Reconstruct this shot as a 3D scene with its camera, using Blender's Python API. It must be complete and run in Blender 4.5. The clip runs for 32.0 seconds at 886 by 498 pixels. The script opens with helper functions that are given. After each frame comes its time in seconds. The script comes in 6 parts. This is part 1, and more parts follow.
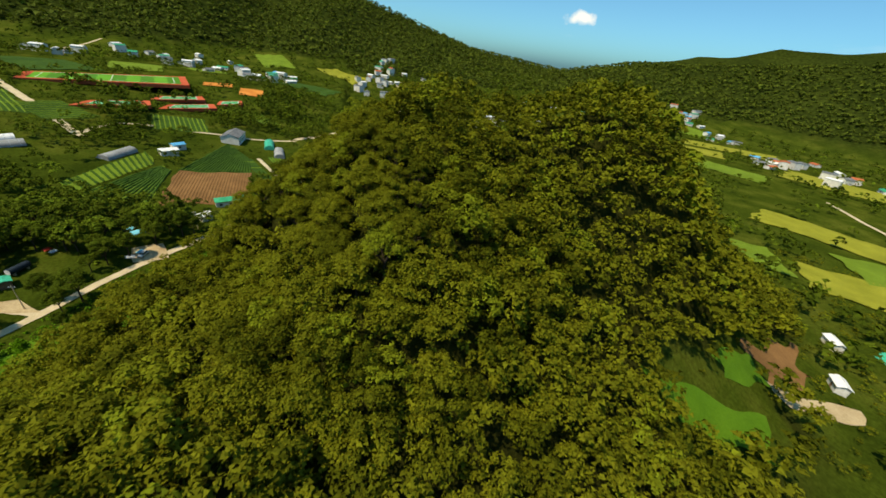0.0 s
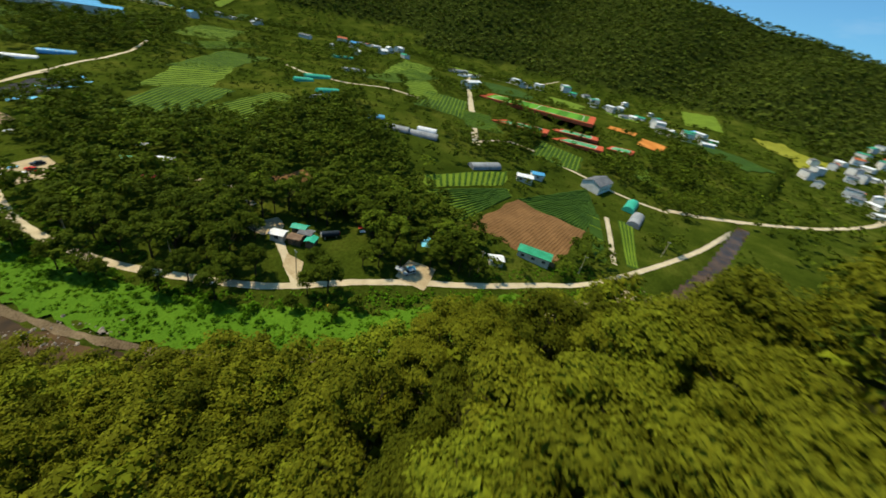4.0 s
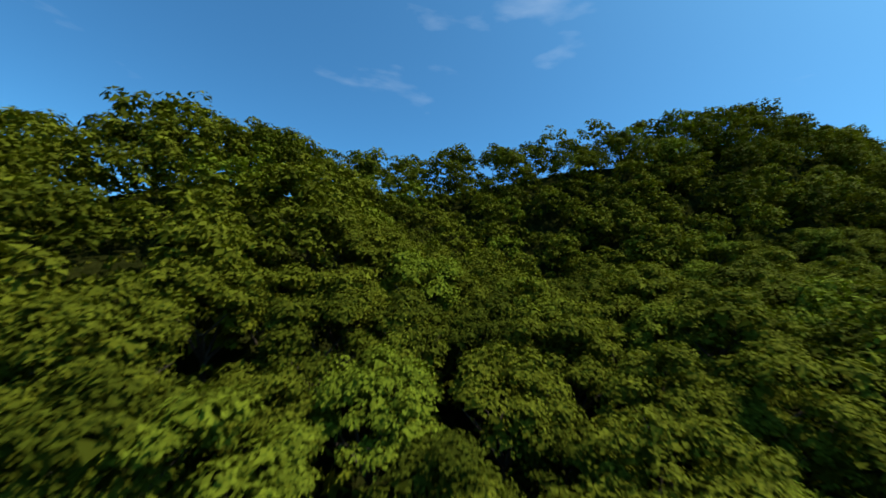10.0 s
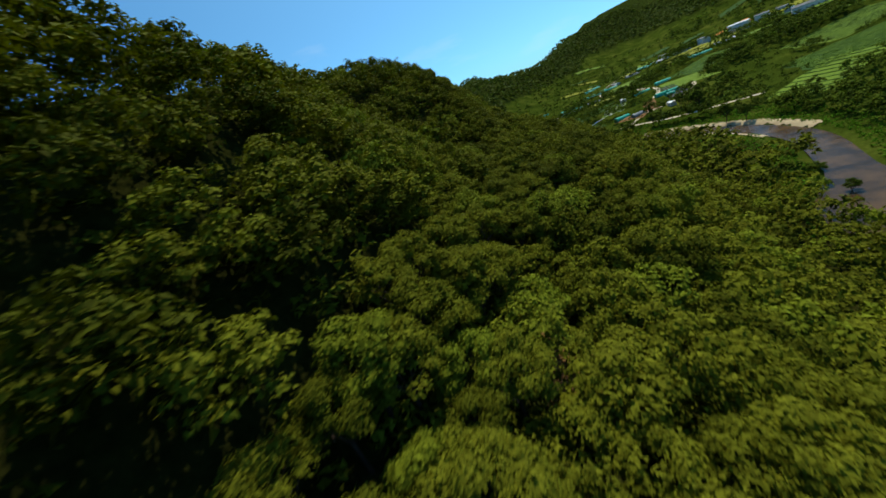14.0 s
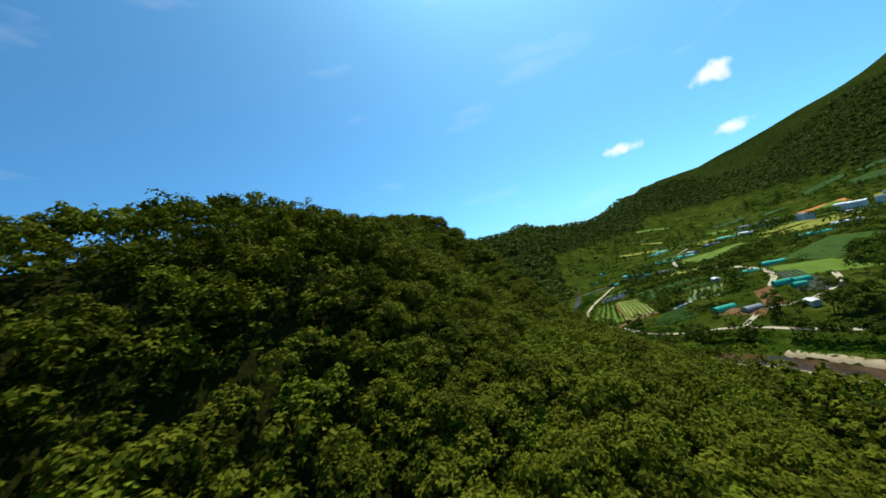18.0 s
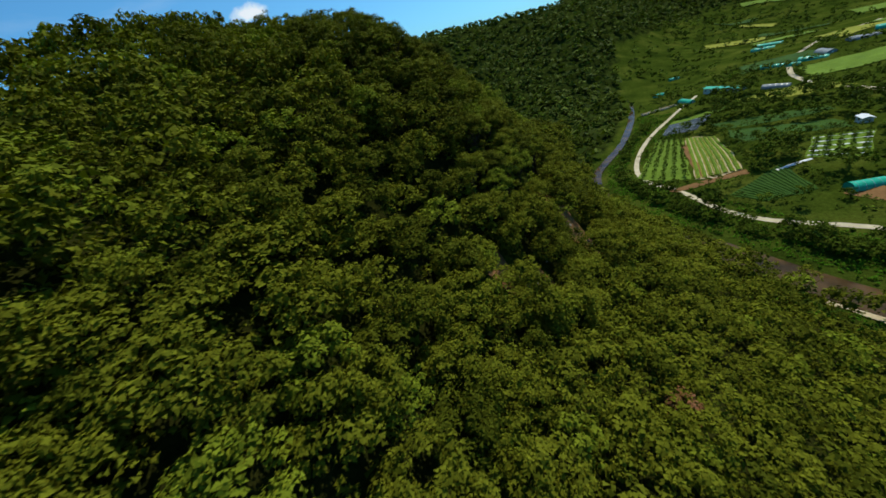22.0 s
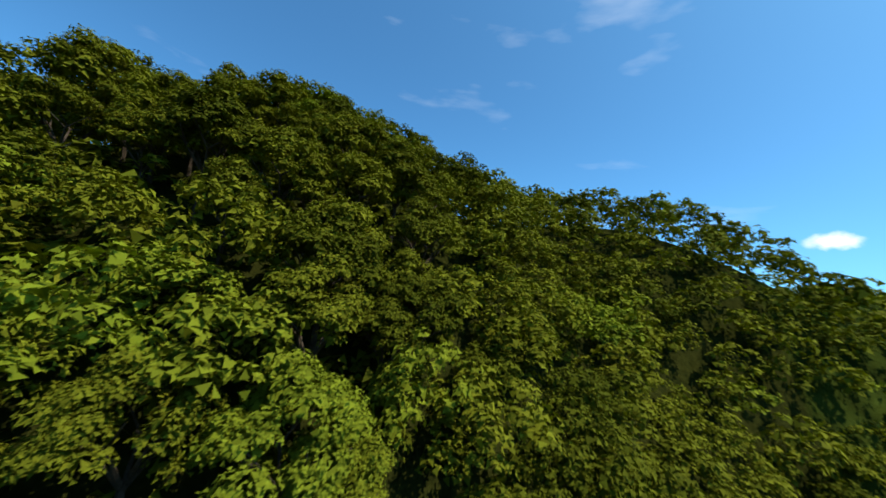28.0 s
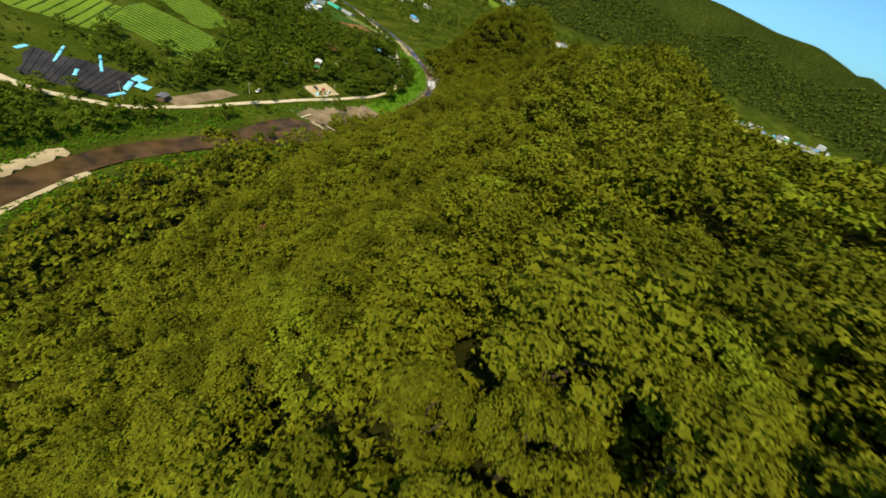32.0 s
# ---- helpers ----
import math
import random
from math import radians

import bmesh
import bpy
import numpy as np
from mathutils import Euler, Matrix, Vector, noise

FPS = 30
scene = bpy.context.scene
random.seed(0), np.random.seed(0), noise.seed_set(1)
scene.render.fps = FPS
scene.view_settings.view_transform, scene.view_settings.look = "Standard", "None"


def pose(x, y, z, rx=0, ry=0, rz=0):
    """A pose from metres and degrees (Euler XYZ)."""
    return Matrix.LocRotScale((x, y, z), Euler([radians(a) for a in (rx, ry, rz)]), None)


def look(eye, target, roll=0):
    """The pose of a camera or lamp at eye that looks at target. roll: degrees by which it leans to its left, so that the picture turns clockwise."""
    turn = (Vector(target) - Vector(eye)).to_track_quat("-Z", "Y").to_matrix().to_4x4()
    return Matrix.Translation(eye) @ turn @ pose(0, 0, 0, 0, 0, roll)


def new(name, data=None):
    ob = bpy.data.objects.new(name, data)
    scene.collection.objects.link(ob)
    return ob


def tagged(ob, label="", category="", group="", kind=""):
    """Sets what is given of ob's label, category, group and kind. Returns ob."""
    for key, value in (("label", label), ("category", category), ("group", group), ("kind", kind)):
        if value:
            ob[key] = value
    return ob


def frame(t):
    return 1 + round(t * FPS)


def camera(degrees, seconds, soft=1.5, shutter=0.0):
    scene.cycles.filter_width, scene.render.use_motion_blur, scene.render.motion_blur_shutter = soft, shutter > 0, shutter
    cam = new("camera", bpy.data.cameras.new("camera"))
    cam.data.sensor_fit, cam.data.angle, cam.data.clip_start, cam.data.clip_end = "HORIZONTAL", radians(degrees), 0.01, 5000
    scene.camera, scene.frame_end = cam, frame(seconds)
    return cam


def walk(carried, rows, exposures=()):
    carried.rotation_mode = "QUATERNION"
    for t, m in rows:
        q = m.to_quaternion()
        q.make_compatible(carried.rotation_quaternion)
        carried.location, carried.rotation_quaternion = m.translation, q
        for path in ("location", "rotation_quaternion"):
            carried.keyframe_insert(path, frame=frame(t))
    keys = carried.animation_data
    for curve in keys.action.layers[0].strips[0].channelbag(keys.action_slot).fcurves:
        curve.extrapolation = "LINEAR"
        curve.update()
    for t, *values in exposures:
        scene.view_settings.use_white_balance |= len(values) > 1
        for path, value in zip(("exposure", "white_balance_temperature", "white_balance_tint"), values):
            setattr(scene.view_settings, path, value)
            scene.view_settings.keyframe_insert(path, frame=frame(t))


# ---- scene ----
# The lens and the flight: seconds, eye, point ahead, lean.
PATH = [
    (0, (-104.8, -5.3, 84.7), (-90.83, -15.82, 74.92), 7.57),
    (0.5, (-98.4, -9.4, 82.6), (-83.80, -19.40, 73.36), 8.20),
    (1, (-91.3, -13.1, 80.8), (-75.97, -22.28, 71.85), 7.64),
    (1.5, (-83.5, -16.5, 79.1), (-67.19, -24.31, 70.56), 6.35),
    (2, (-75.3, -19.4, 77.6), (-58.06, -24.95, 69.07), 5.99),
    (2.5, (-66.8, -21.9, 76.4), (-49.08, -24.50, 67.56), 6.78),
    (4.5, (-23.8, -19.8, 69.5), (-10.15, -10.27, 58.35), 15.09),
    (5, (-13.6, -15.8, 66.8), (-5.01, -2.78, 54.32), 17.65),
    (5.5, (-5.7, -9.0, 63.5), (-2.42, 5.22, 49.79), 19.67),
    (6, (-0.1, -0.0, 59.6), (-1.15, 14.14, 45.55), 18.68),
    (6.5, (2.2, 10.1, 55.1), (-2.73, 23.73, 41.35), 16.46),
    (7, (1.3, 20.5, 50.2), (-7.13, 33.05, 37.13), 14.49),
    (7.5, (-2.1, 30.2, 45.5), (-13.86, 40.96, 33.42), 13.18),
    (8, (-8.1, 39.3, 41.8), (-23.03, 47.61, 31.37), 12.76),
    (8.5, (-16.0, 46.9, 38.6), (-33.83, 52.53, 31.49), 12.43),
    (9, (-25.6, 52.2, 37.0), (-45.25, 55.25, 34.60), 10.53),
    (9.5, (-35.1, 55.6, 37.8), (-55.06, 56.47, 38.53), 8.55),
    (10, (-44.5, 57.5, 40.4), (-64.41, 57.03, 41.91), 4.78),
    (10.5, (-52.6, 58.7, 43.7), (-72.52, 58.82, 45.32), -3.32),
    (11, (-59.7, 59.2, 47.5), (-79.48, 62.25, 48.65), -13.25),
    (11.5, (-67.2, 61.4, 51.6), (-86.16, 67.85, 51.58), -21.94),
    (12, (-73.2, 65.3, 55.1), (-90.25, 75.54, 53.26), -25.61),
    (12.5, (-77.9, 70.5, 58.2), (-91.44, 84.54, 53.82), -27.28),
    (13, (-81.4, 77.5, 60.3), (-91.59, 93.56, 54.06), -26.42),
    (13.5, (-83.6, 85.4, 61.5), (-92.04, 102.27, 54.89), -24.32),
    (15.5, (-83.6, 145.7, 63.8), (-93.07, 162.43, 58.39), -14.99),
    (16, (-84.9, 156.7, 63.9), (-94.49, 173.60, 59.24), -13.72),
    (16.5, (-86.6, 167.7, 64.3), (-95.95, 185.17, 61.64), -13.53),
    (17, (-88.1, 178.4, 65.4), (-96.96, 196.34, 65.86), -13.89),
    (17.5, (-89.4, 188.5, 68.0), (-98.15, 206.44, 69.38), -13.71),
    (18, (-90.4, 198.1, 71.3), (-99.37, 215.95, 72.37), -13.78),
    (18.5, (-91.3, 207.2, 75.1), (-100.78, 224.82, 74.31), -13.82),
    (19, (-92.2, 216.1, 78.8), (-102.27, 232.97, 75.20), -13.59),
    (19.5, (-93.2, 225.0, 81.7), (-103.66, 241.06, 76.07), -13.73),
    (20, (-94.7, 234.1, 84.1), (-105.21, 249.87, 77.58), -14.26),
    (20.5, (-97.1, 244.2, 85.6), (-107.64, 259.72, 78.66), -14.81),
    (21, (-99.3, 254.0, 86.7), (-109.90, 269.26, 79.23), -15.23),
    (21.5, (-101.6, 263.9, 87.2), (-112.43, 278.51, 78.83), -15.32),
    (22, (-104.2, 273.8, 86.9), (-115.42, 287.43, 77.52), -14.93),
    (22.5, (-107.4, 283.6, 86.4), (-118.83, 296.59, 76.35), -14.27),
    (23, (-111.4, 293.6, 85.4), (-122.96, 306.73, 75.73), -14.04),
    (23.5, (-115.9, 303.6, 84.2), (-127.51, 317.37, 75.47), -14.02),
    (24, (-120.6, 313.8, 83.1), (-132.29, 328.10, 75.37), -14.20),
    (24.5, (-125.2, 324.1, 82.3), (-136.93, 338.55, 74.91), -14.48),
    (26.5, (-126.3, 371.1, 68.7), (-143.89, 380.65, 67.63), -11.08),
    (27, (-131.5, 381.0, 70.7), (-151.05, 384.78, 72.34), -3.47),
    (27.5, (-136.8, 388.0, 73.4), (-156.60, 387.16, 75.74), 2.45),
    (28, (-142.2, 392.8, 76.9), (-161.53, 388.12, 78.81), 7.21),
    (28.5, (-147.7, 395.4, 81.1), (-165.83, 387.06, 82.31), 11.55),
    (29, (-153.1, 396.1, 86.1), (-168.84, 383.75, 85.98), 16.98),
    (29.5, (-158.4, 394.4, 91.0), (-170.30, 378.39, 88.95), 19.97),
    (30, (-162.6, 390.4, 95.6), (-169.66, 372.17, 91.49), 20.71),
    (30.5, (-165.0, 384.9, 99.5), (-167.23, 365.99, 93.34), 21.52),
    (31, (-165.6, 378.7, 102.3), (-164.01, 360.54, 94.11), 21.67),
    (31.5, (-164.4, 372.1, 104.4), (-160.92, 355.39, 93.88), 21.20),
    (32, (-161.6, 364.8, 105.3), (-157.70, 349.78, 92.72), 22.20),
]
cam = camera(103.0, 32.0, soft=1.6, shutter=0.25)
walk(cam, [(t, look(eye, ahead, lean)) for t, eye, ahead, lean in PATH], exposures=[
    (0, -0.05, 8600, 10), (2.5, -0.1, 8300, 10), (4.5, -0.1, 7600, 10), (5, -0.2, 7500, 10), (6, -0.4, 7000, 9), (8, -0.4, 6600, 6), (9.5, -0.05, 6500, 5), (11, -0.1, 6600, 6),
    (13.5, -0.32, 6900, 8), (15.5, -0.12, 6700, 7), (18, -0.12, 6600, 7), (20, -0.32, 6600, 7), (22, -0.4, 6600, 7), (24, -0.4, 6600, 7), (26.5, 0.1, 6600, 8), (28, 0.2, 6800, 9),
    (29, 0.1, 7100, 10), (30, 0.0, 7500, 10), (31, -0.02, 8100, 11), (32, 0.1, 8200, 11)])

# ---- world and sun ----
SUN_ELEVATION, SUN_AZIMUTH = 60.0, 0.0


def make_world():
    world = bpy.data.worlds.new("sky")
    scene.world = world
    world.use_nodes = True
    nodes, links = world.node_tree.nodes, world.node_tree.links
    nodes.clear()
    out = nodes.new("ShaderNodeOutputWorld")
    back = nodes.new("ShaderNodeBackground")
    sky = nodes.new("ShaderNodeTexSky")
    sky.sky_type = "NISHITA"
    sky.sun_disc = False
    sky.sun_elevation, sky.sun_rotation = radians(SUN_ELEVATION), radians(SUN_AZIMUTH)
    sky.altitude, sky.air_density, sky.dust_density, sky.ozone_density = 300, 0.7, 1.9, 4.0
    back.inputs["Strength"].default_value = 0.15
    # thin cirrus veils over the blue
    coord = nodes.new("ShaderNodeTexCoord")
    mapping = nodes.new("ShaderNodeMapping")
    mapping.inputs["Scale"].default_value = (1.6, 1.6, 6.0)
    cloud = nodes.new("ShaderNodeTexNoise")
    cloud.inputs["Scale"].default_value, cloud.inputs["Detail"].default_value = 2.3, 7
    ramp = nodes.new("ShaderNodeValToRGB")
    ramp.color_ramp.elements[0].position, ramp.color_ramp.elements[1].position = 0.6, 0.95
    ramp.color_ramp.elements[1].color = (0.35, 0.35, 0.35, 1)
    mix = nodes.new("ShaderNodeMixRGB")
    mix.inputs["Color2"].default_value = (7.0, 7.6, 8.4, 1)
    links.new(coord.outputs["Generated"], mapping.inputs["Vector"])
    links.new(mapping.outputs["Vector"], cloud.inputs["Vector"])
    links.new(cloud.outputs["Fac"], ramp.inputs["Fac"])
    links.new(ramp.outputs["Color"], mix.inputs["Fac"])
    deep = nodes.new("ShaderNodeMixRGB")
    deep.blend_type = "MULTIPLY"
    deep.inputs["Fac"].default_value = 1.0
    deep.inputs["Color2"].default_value = (0.56, 1.22, 1.45, 1)
    links.new(sky.outputs["Color"], deep.inputs["Color1"])
    links.new(deep.outputs["Color"], mix.inputs["Color1"])
    # small white cumulus over the hills
    billow = nodes.new("ShaderNodeTexNoise")
    billow.inputs["Scale"].default_value, billow.inputs["Detail"].default_value = 26.0, 6
    links.new(coord.outputs["Generated"], billow.inputs["Vector"])
    shade = mix
    for way, reach in (((-0.813, 0.557, 0.17), 0.034), ((0.239, 0.934, 0.265), 0.045), ((0.056, 0.983, 0.178), 0.034), ((0.254, 0.956, 0.147), 0.03), ((0.62, -0.77, 0.1), 0.03)):
        off = nodes.new("ShaderNodeVectorMath")
        off.operation = "SUBTRACT"
        off.inputs[1].default_value = way
        links.new(coord.outputs["Generated"], off.inputs[0])
        flat = nodes.new("ShaderNodeVectorMath")
        flat.operation = "MULTIPLY"
        flat.inputs[1].default_value = (1, 1, 2.2)
        links.new(off.outputs["Vector"], flat.inputs[0])
        size = nodes.new("ShaderNodeVectorMath")
        size.operation = "LENGTH"
        links.new(flat.outputs["Vector"], size.inputs[0])
        rough = nodes.new("ShaderNodeMath")
        rough.operation = "MULTIPLY_ADD"
        rough.inputs[1].default_value = -0.11
        links.new(billow.outputs["Fac"], rough.inputs[0])
        links.new(size.outputs["Value"], rough.inputs[2])
        near = nodes.new("ShaderNodeMapRange")
        near.inputs["From Min"].default_value, near.inputs["From Max"].default_value = reach - 0.055, reach - 0.085
        near.inputs["To Max"].default_value = 0.85
        links.new(rough.outputs[0], near.inputs["Value"])
        puff = nodes.new("ShaderNodeMixRGB")
        puff.inputs["Color2"].default_value = (8.0, 8.3, 8.6, 1)
        links.new(near.outputs["Result"], puff.inputs["Fac"])
        links.new(shade.outputs["Color"], puff.inputs["Color1"])
        shade = puff
    links.new(shade.outputs["Color"], back.inputs["Color"])
    links.new(back.outputs["Background"], out.inputs["Surface"])


make_world()
sun_data = bpy.data.lights.new("sun", "SUN")
sun_data.energy, sun_data.angle, sun_data.color = 5.0, radians(0.53), (1.0, 0.94, 0.8)
sun = new("sun", sun_data)
_a, _e = radians(SUN_AZIMUTH), radians(SUN_ELEVATION)
SUN_WAY = Vector((math.sin(_a) * math.cos(_e), math.cos(_a) * math.cos(_e), math.sin(_e)))
sun.matrix_world = look(SUN_WAY * 600, (0, 0, 0))

# ---- materials ----


def material(name, rough=0.8, metal=0.0, spec=0.3):
    m = bpy.data.materials.new(name)
    m.use_nodes = True
    b = m.node_tree.nodes["Principled BSDF"]
    b.inputs["Roughness"].default_value, b.inputs["Metallic"].default_value = rough, metal
    b.inputs["Specular IOR Level"].default_value = spec
    return m, m.node_tree.nodes, m.node_tree.links, b


def noise_node(nodes, links, scale, detail=4, rough=0.6, coords="Object", vec=None):
    n = nodes.new("ShaderNodeTexNoise")
    n.inputs["Scale"].default_value, n.inputs["Detail"].default_value, n.inputs["Roughness"].default_value = scale, detail, rough
    if vec is None:
        c = nodes.new("ShaderNodeTexCoord")
        vec = c.outputs[coords]
    links.new(vec, n.inputs["Vector"])
    return n


def ramp_node(nodes, links, fac, stops):
    r = nodes.new("ShaderNodeValToRGB")
    e = r.color_ramp.elements
    while len(e) < len(stops):
        e.new(0.5)
    for k, (p, c) in zip(e, stops):
        k.position, k.color = p, (*c, 1)
    links.new(fac, r.inputs["Fac"])
    return r


def mix_node(nodes, links, fac, a, b, mode="MIX"):
    n = nodes.new("ShaderNodeMixRGB")
    n.blend_type = mode
    for key, v in (("Fac", fac), ("Color1", a), ("Color2", b)):
        if isinstance(v, (int, float)):
            n.inputs[key].default_value = v
        elif isinstance(v, tuple):
            n.inputs[key].default_value = (*v, 1)
        else:
            links.new(v, n.inputs[key])
    return n


def bump_node(nodes, links, b, height, strength=0.4, distance=0.1):
    n = nodes.new("ShaderNodeBump")
    n.inputs["Strength"].default_value, n.inputs["Distance"].default_value = strength, distance
    links.new(height, n.inputs["Height"])
    links.new(n.outputs["Normal"], b.inputs["Normal"])


def surface(name, dark, light, fine=6.0, broad=0.15, rough=0.85, bump=0.3, depth=0.05, metal=0.0, spec=0.1):
    """A surface that varies at two scales."""
    m, nodes, links, b = material(name, rough, metal, spec)
    n1 = noise_node(nodes, links, fine, 6)
    n2 = noise_node(nodes, links, broad, 3)
    add = nodes.new("ShaderNodeMath")
    add.operation = "ADD"
    half = nodes.new("ShaderNodeMath")
    half.operation = "MULTIPLY"
    half.inputs[1].default_value = 0.5
    links.new(n1.outputs["Fac"], add.inputs[0])
    links.new(n2.outputs["Fac"], add.inputs[1])
    links.new(add.outputs[0], half.inputs[0])
    r = ramp_node(nodes, links, half.outputs[0], [(0.36, dark), (0.64, light)])
    links.new(r.outputs["Color"], b.inputs["Base Color"])
    bump_node(nodes, links, b, n1.outputs["Fac"], bump, depth)
    return m


def leaf_material(name, dark, mid, bright, gloss=0.25):
    """Foliage: each tree has a tint of its own, and each leaf a little of its own."""
    m, nodes, links, b = material(name, 0.75, 0, gloss)
    att = nodes.new("ShaderNodeAttribute")
    att.attribute_name = "tint"
    geo = nodes.new("ShaderNodeNewGeometry")
    info = nodes.new("ShaderNodeObjectInfo")
    s = nodes.new("ShaderNodeMath")
    s.operation = "ADD"
    links.new(att.outputs["Fac"], s.inputs[0])
    links.new(info.outputs["Random"], s.inputs[1])
    f = nodes.new("ShaderNodeMath")
    f.operation = "FRACT"
    links.new(s.outputs[0], f.inputs[0])
    base = ramp_node(nodes, links, f.outputs[0], [(0.0, dark), (0.5, mid), (0.86, mid), (0.97, bright)])
    leaf = ramp_node(nodes, links, geo.outputs["Random Per Island"], [(0.0, (0.62, 0.62, 0.62)), (1.0, (1.25, 1.25, 1.2))])
    col = mix_node(nodes, links, 1.0, base.outputs["Color"], leaf.outputs["Color"], "MULTIPLY")
    links.new(col.outputs["Color"], b.inputs["Base Color"])
    tr = nodes.new("ShaderNodeBsdfTranslucent")
    warm = mix_node(nodes, links, 1.0, col.outputs["Color"], (1.1, 1.25, 0.35), "MULTIPLY")
    links.new(warm.outputs["Color"], tr.inputs["Color"])
    mx = nodes.new("ShaderNodeMixShader")
    mx.inputs["Fac"].default_value = 0.15
    links.new(b.outputs["BSDF"], mx.inputs[1])
    links.new(tr.outputs["BSDF"], mx.inputs[2])
    links.new(mx.outputs["Shader"], nodes["Material Output"].inputs["Surface"])
    return m


LEAF = leaf_material("oak_leaves", (0.055, 0.064, 0.005), (0.122, 0.13, 0.010), (0.14, 0.172, 0.013), 0.02)
BARK = surface("bark", (0.03, 0.022, 0.015), (0.085, 0.065, 0.048), 9, 1.2, 0.95, 0.8, 0.05)
DEAD_LEAF = leaf_material("russet_leaves", (0.16, 0.06, 0.02), (0.22, 0.09, 0.03), (0.28, 0.12, 0.05))


def ground_material():
    m, nodes, links, b = material("ground", 0.95, 0, 0.0)
    att = nodes.new("ShaderNodeAttribute")
    att.attribute_name = "cover"
    c = nodes.new("ShaderNodeTexCoord")
    fine = noise_node(nodes, links, 0.9, 8, 0.7, vec=c.outputs["Object"])
    broad = noise_node(nodes, links, 0.035, 5, 0.6, vec=c.outputs["Object"])
    wide = noise_node(nodes, links, 0.006, 4, 0.6, vec=c.outputs["Object"])
    grass = ramp_node(nodes, links, broad.outputs["Fac"], [(0.3, (0.024, 0.04, 0.005)), (0.5, (0.045, 0.066, 0.008)), (0.68, (0.085, 0.1, 0.015))])
    gfine = ramp_node(nodes, links, fine.outputs["Fac"], [(0.3, (0.5, 0.5, 0.5)), (0.7, (1.2, 1.2, 1.15))])
    grass2 = mix_node(nodes, links, 1.0, grass.outputs["Color"], gfine.outputs["Color"], "MULTIPLY")
    # forest floor, near-black: the shade beneath the trees is put into its colour
    shaded_floor = ramp_node(nodes, links, fine.outputs["Fac"], [(0.3, (0.01, 0.013, 0.003)), (0.75, (0.036, 0.038, 0.008))])
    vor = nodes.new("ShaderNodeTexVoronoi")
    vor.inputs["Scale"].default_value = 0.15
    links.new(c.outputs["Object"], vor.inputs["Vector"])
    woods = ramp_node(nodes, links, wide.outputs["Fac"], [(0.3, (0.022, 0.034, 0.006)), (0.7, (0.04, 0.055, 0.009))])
    # bright crown middles and shaded gaps between them, painted into the ground colour
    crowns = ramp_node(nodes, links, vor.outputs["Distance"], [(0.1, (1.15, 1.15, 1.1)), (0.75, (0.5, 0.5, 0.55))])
    woods_shaded = mix_node(nodes, links, 1.0, woods.outputs["Color"], crowns.outputs["Color"], "MULTIPLY")
    sep = nodes.new("ShaderNodeSeparateColor")
    links.new(att.outputs["Color"], sep.inputs["Color"])
    a = mix_node(nodes, links, sep.outputs["Red"], grass2.outputs["Color"], shaded_floor.outputs["Color"])
    d = mix_node(nodes, links, sep.outputs["Green"], a.outputs["Color"], woods_shaded.outputs["Color"])
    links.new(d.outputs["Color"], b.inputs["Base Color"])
    inv = nodes.new("ShaderNodeMath")
    inv.operation = "MULTIPLY_ADD"
    links.new(vor.outputs["Distance"], inv.inputs[0])
    links.new(sep.outputs["Green"], inv.inputs[1])
    links.new(fine.outputs["Fac"], inv.inputs[2])
    bump_node(nodes, links, b, inv.outputs[0], 0.7, 0.5)
    return m


GROUND = ground_material()
CONCRETE = surface("pale_concrete", (0.38, 0.31, 0.2), (0.58, 0.49, 0.34), 3, 0.2, 0.9, 0.15, 0.02)
GRAVEL = surface("river_gravel", (0.085, 0.058, 0.032), (0.29, 0.215, 0.13), 2.2, 0.12, 0.95, 0.8, 0.15)
SOIL = surface("bare_soil", (0.12, 0.06, 0.022), (0.24, 0.125, 0.05), 2.0, 0.1, 0.95, 0.6, 0.1)
STONE = surface("stone", (0.16, 0.13, 0.1), (0.42, 0.36, 0.29), 3.0, 0.7, 0.85, 0.5, 0.08)

# ---- the lie of the land ----
# The stream's line from its lower end, round the foot of the hill, to the valley's head.
STREAM = [(251.2, -129.4), (160.2, -94.8), (107.4, -69.6), (85.5, -57.8), (67.1, -41.4), (53.9, -29.5), (38.5, -15.7), (23.0, -2.4), (10.5, 11.5), (2.0, 26.8), (-6.2, 38.1),
          (-15.4, 60.1), (-20.6, 80.3), (-23.9, 96.5), (-27.0, 112.6), (-29.7, 146.8), (-23.4, 170.4), (-14.1, 208.8), (-4.8, 253.4), (5.1, 290.6), (4.3, 316.2), (-5.6, 348.2),
          (-28.2, 377.1), (-49.8, 395.4), (-68.6, 403.9), (-122.6, 443.6), (-146.6, 474.8), (-154.4, 502.1), (-153.5, 520.6), (-147.9, 569.2), (-155.4, 675.6), (-202.5, 860.5)]
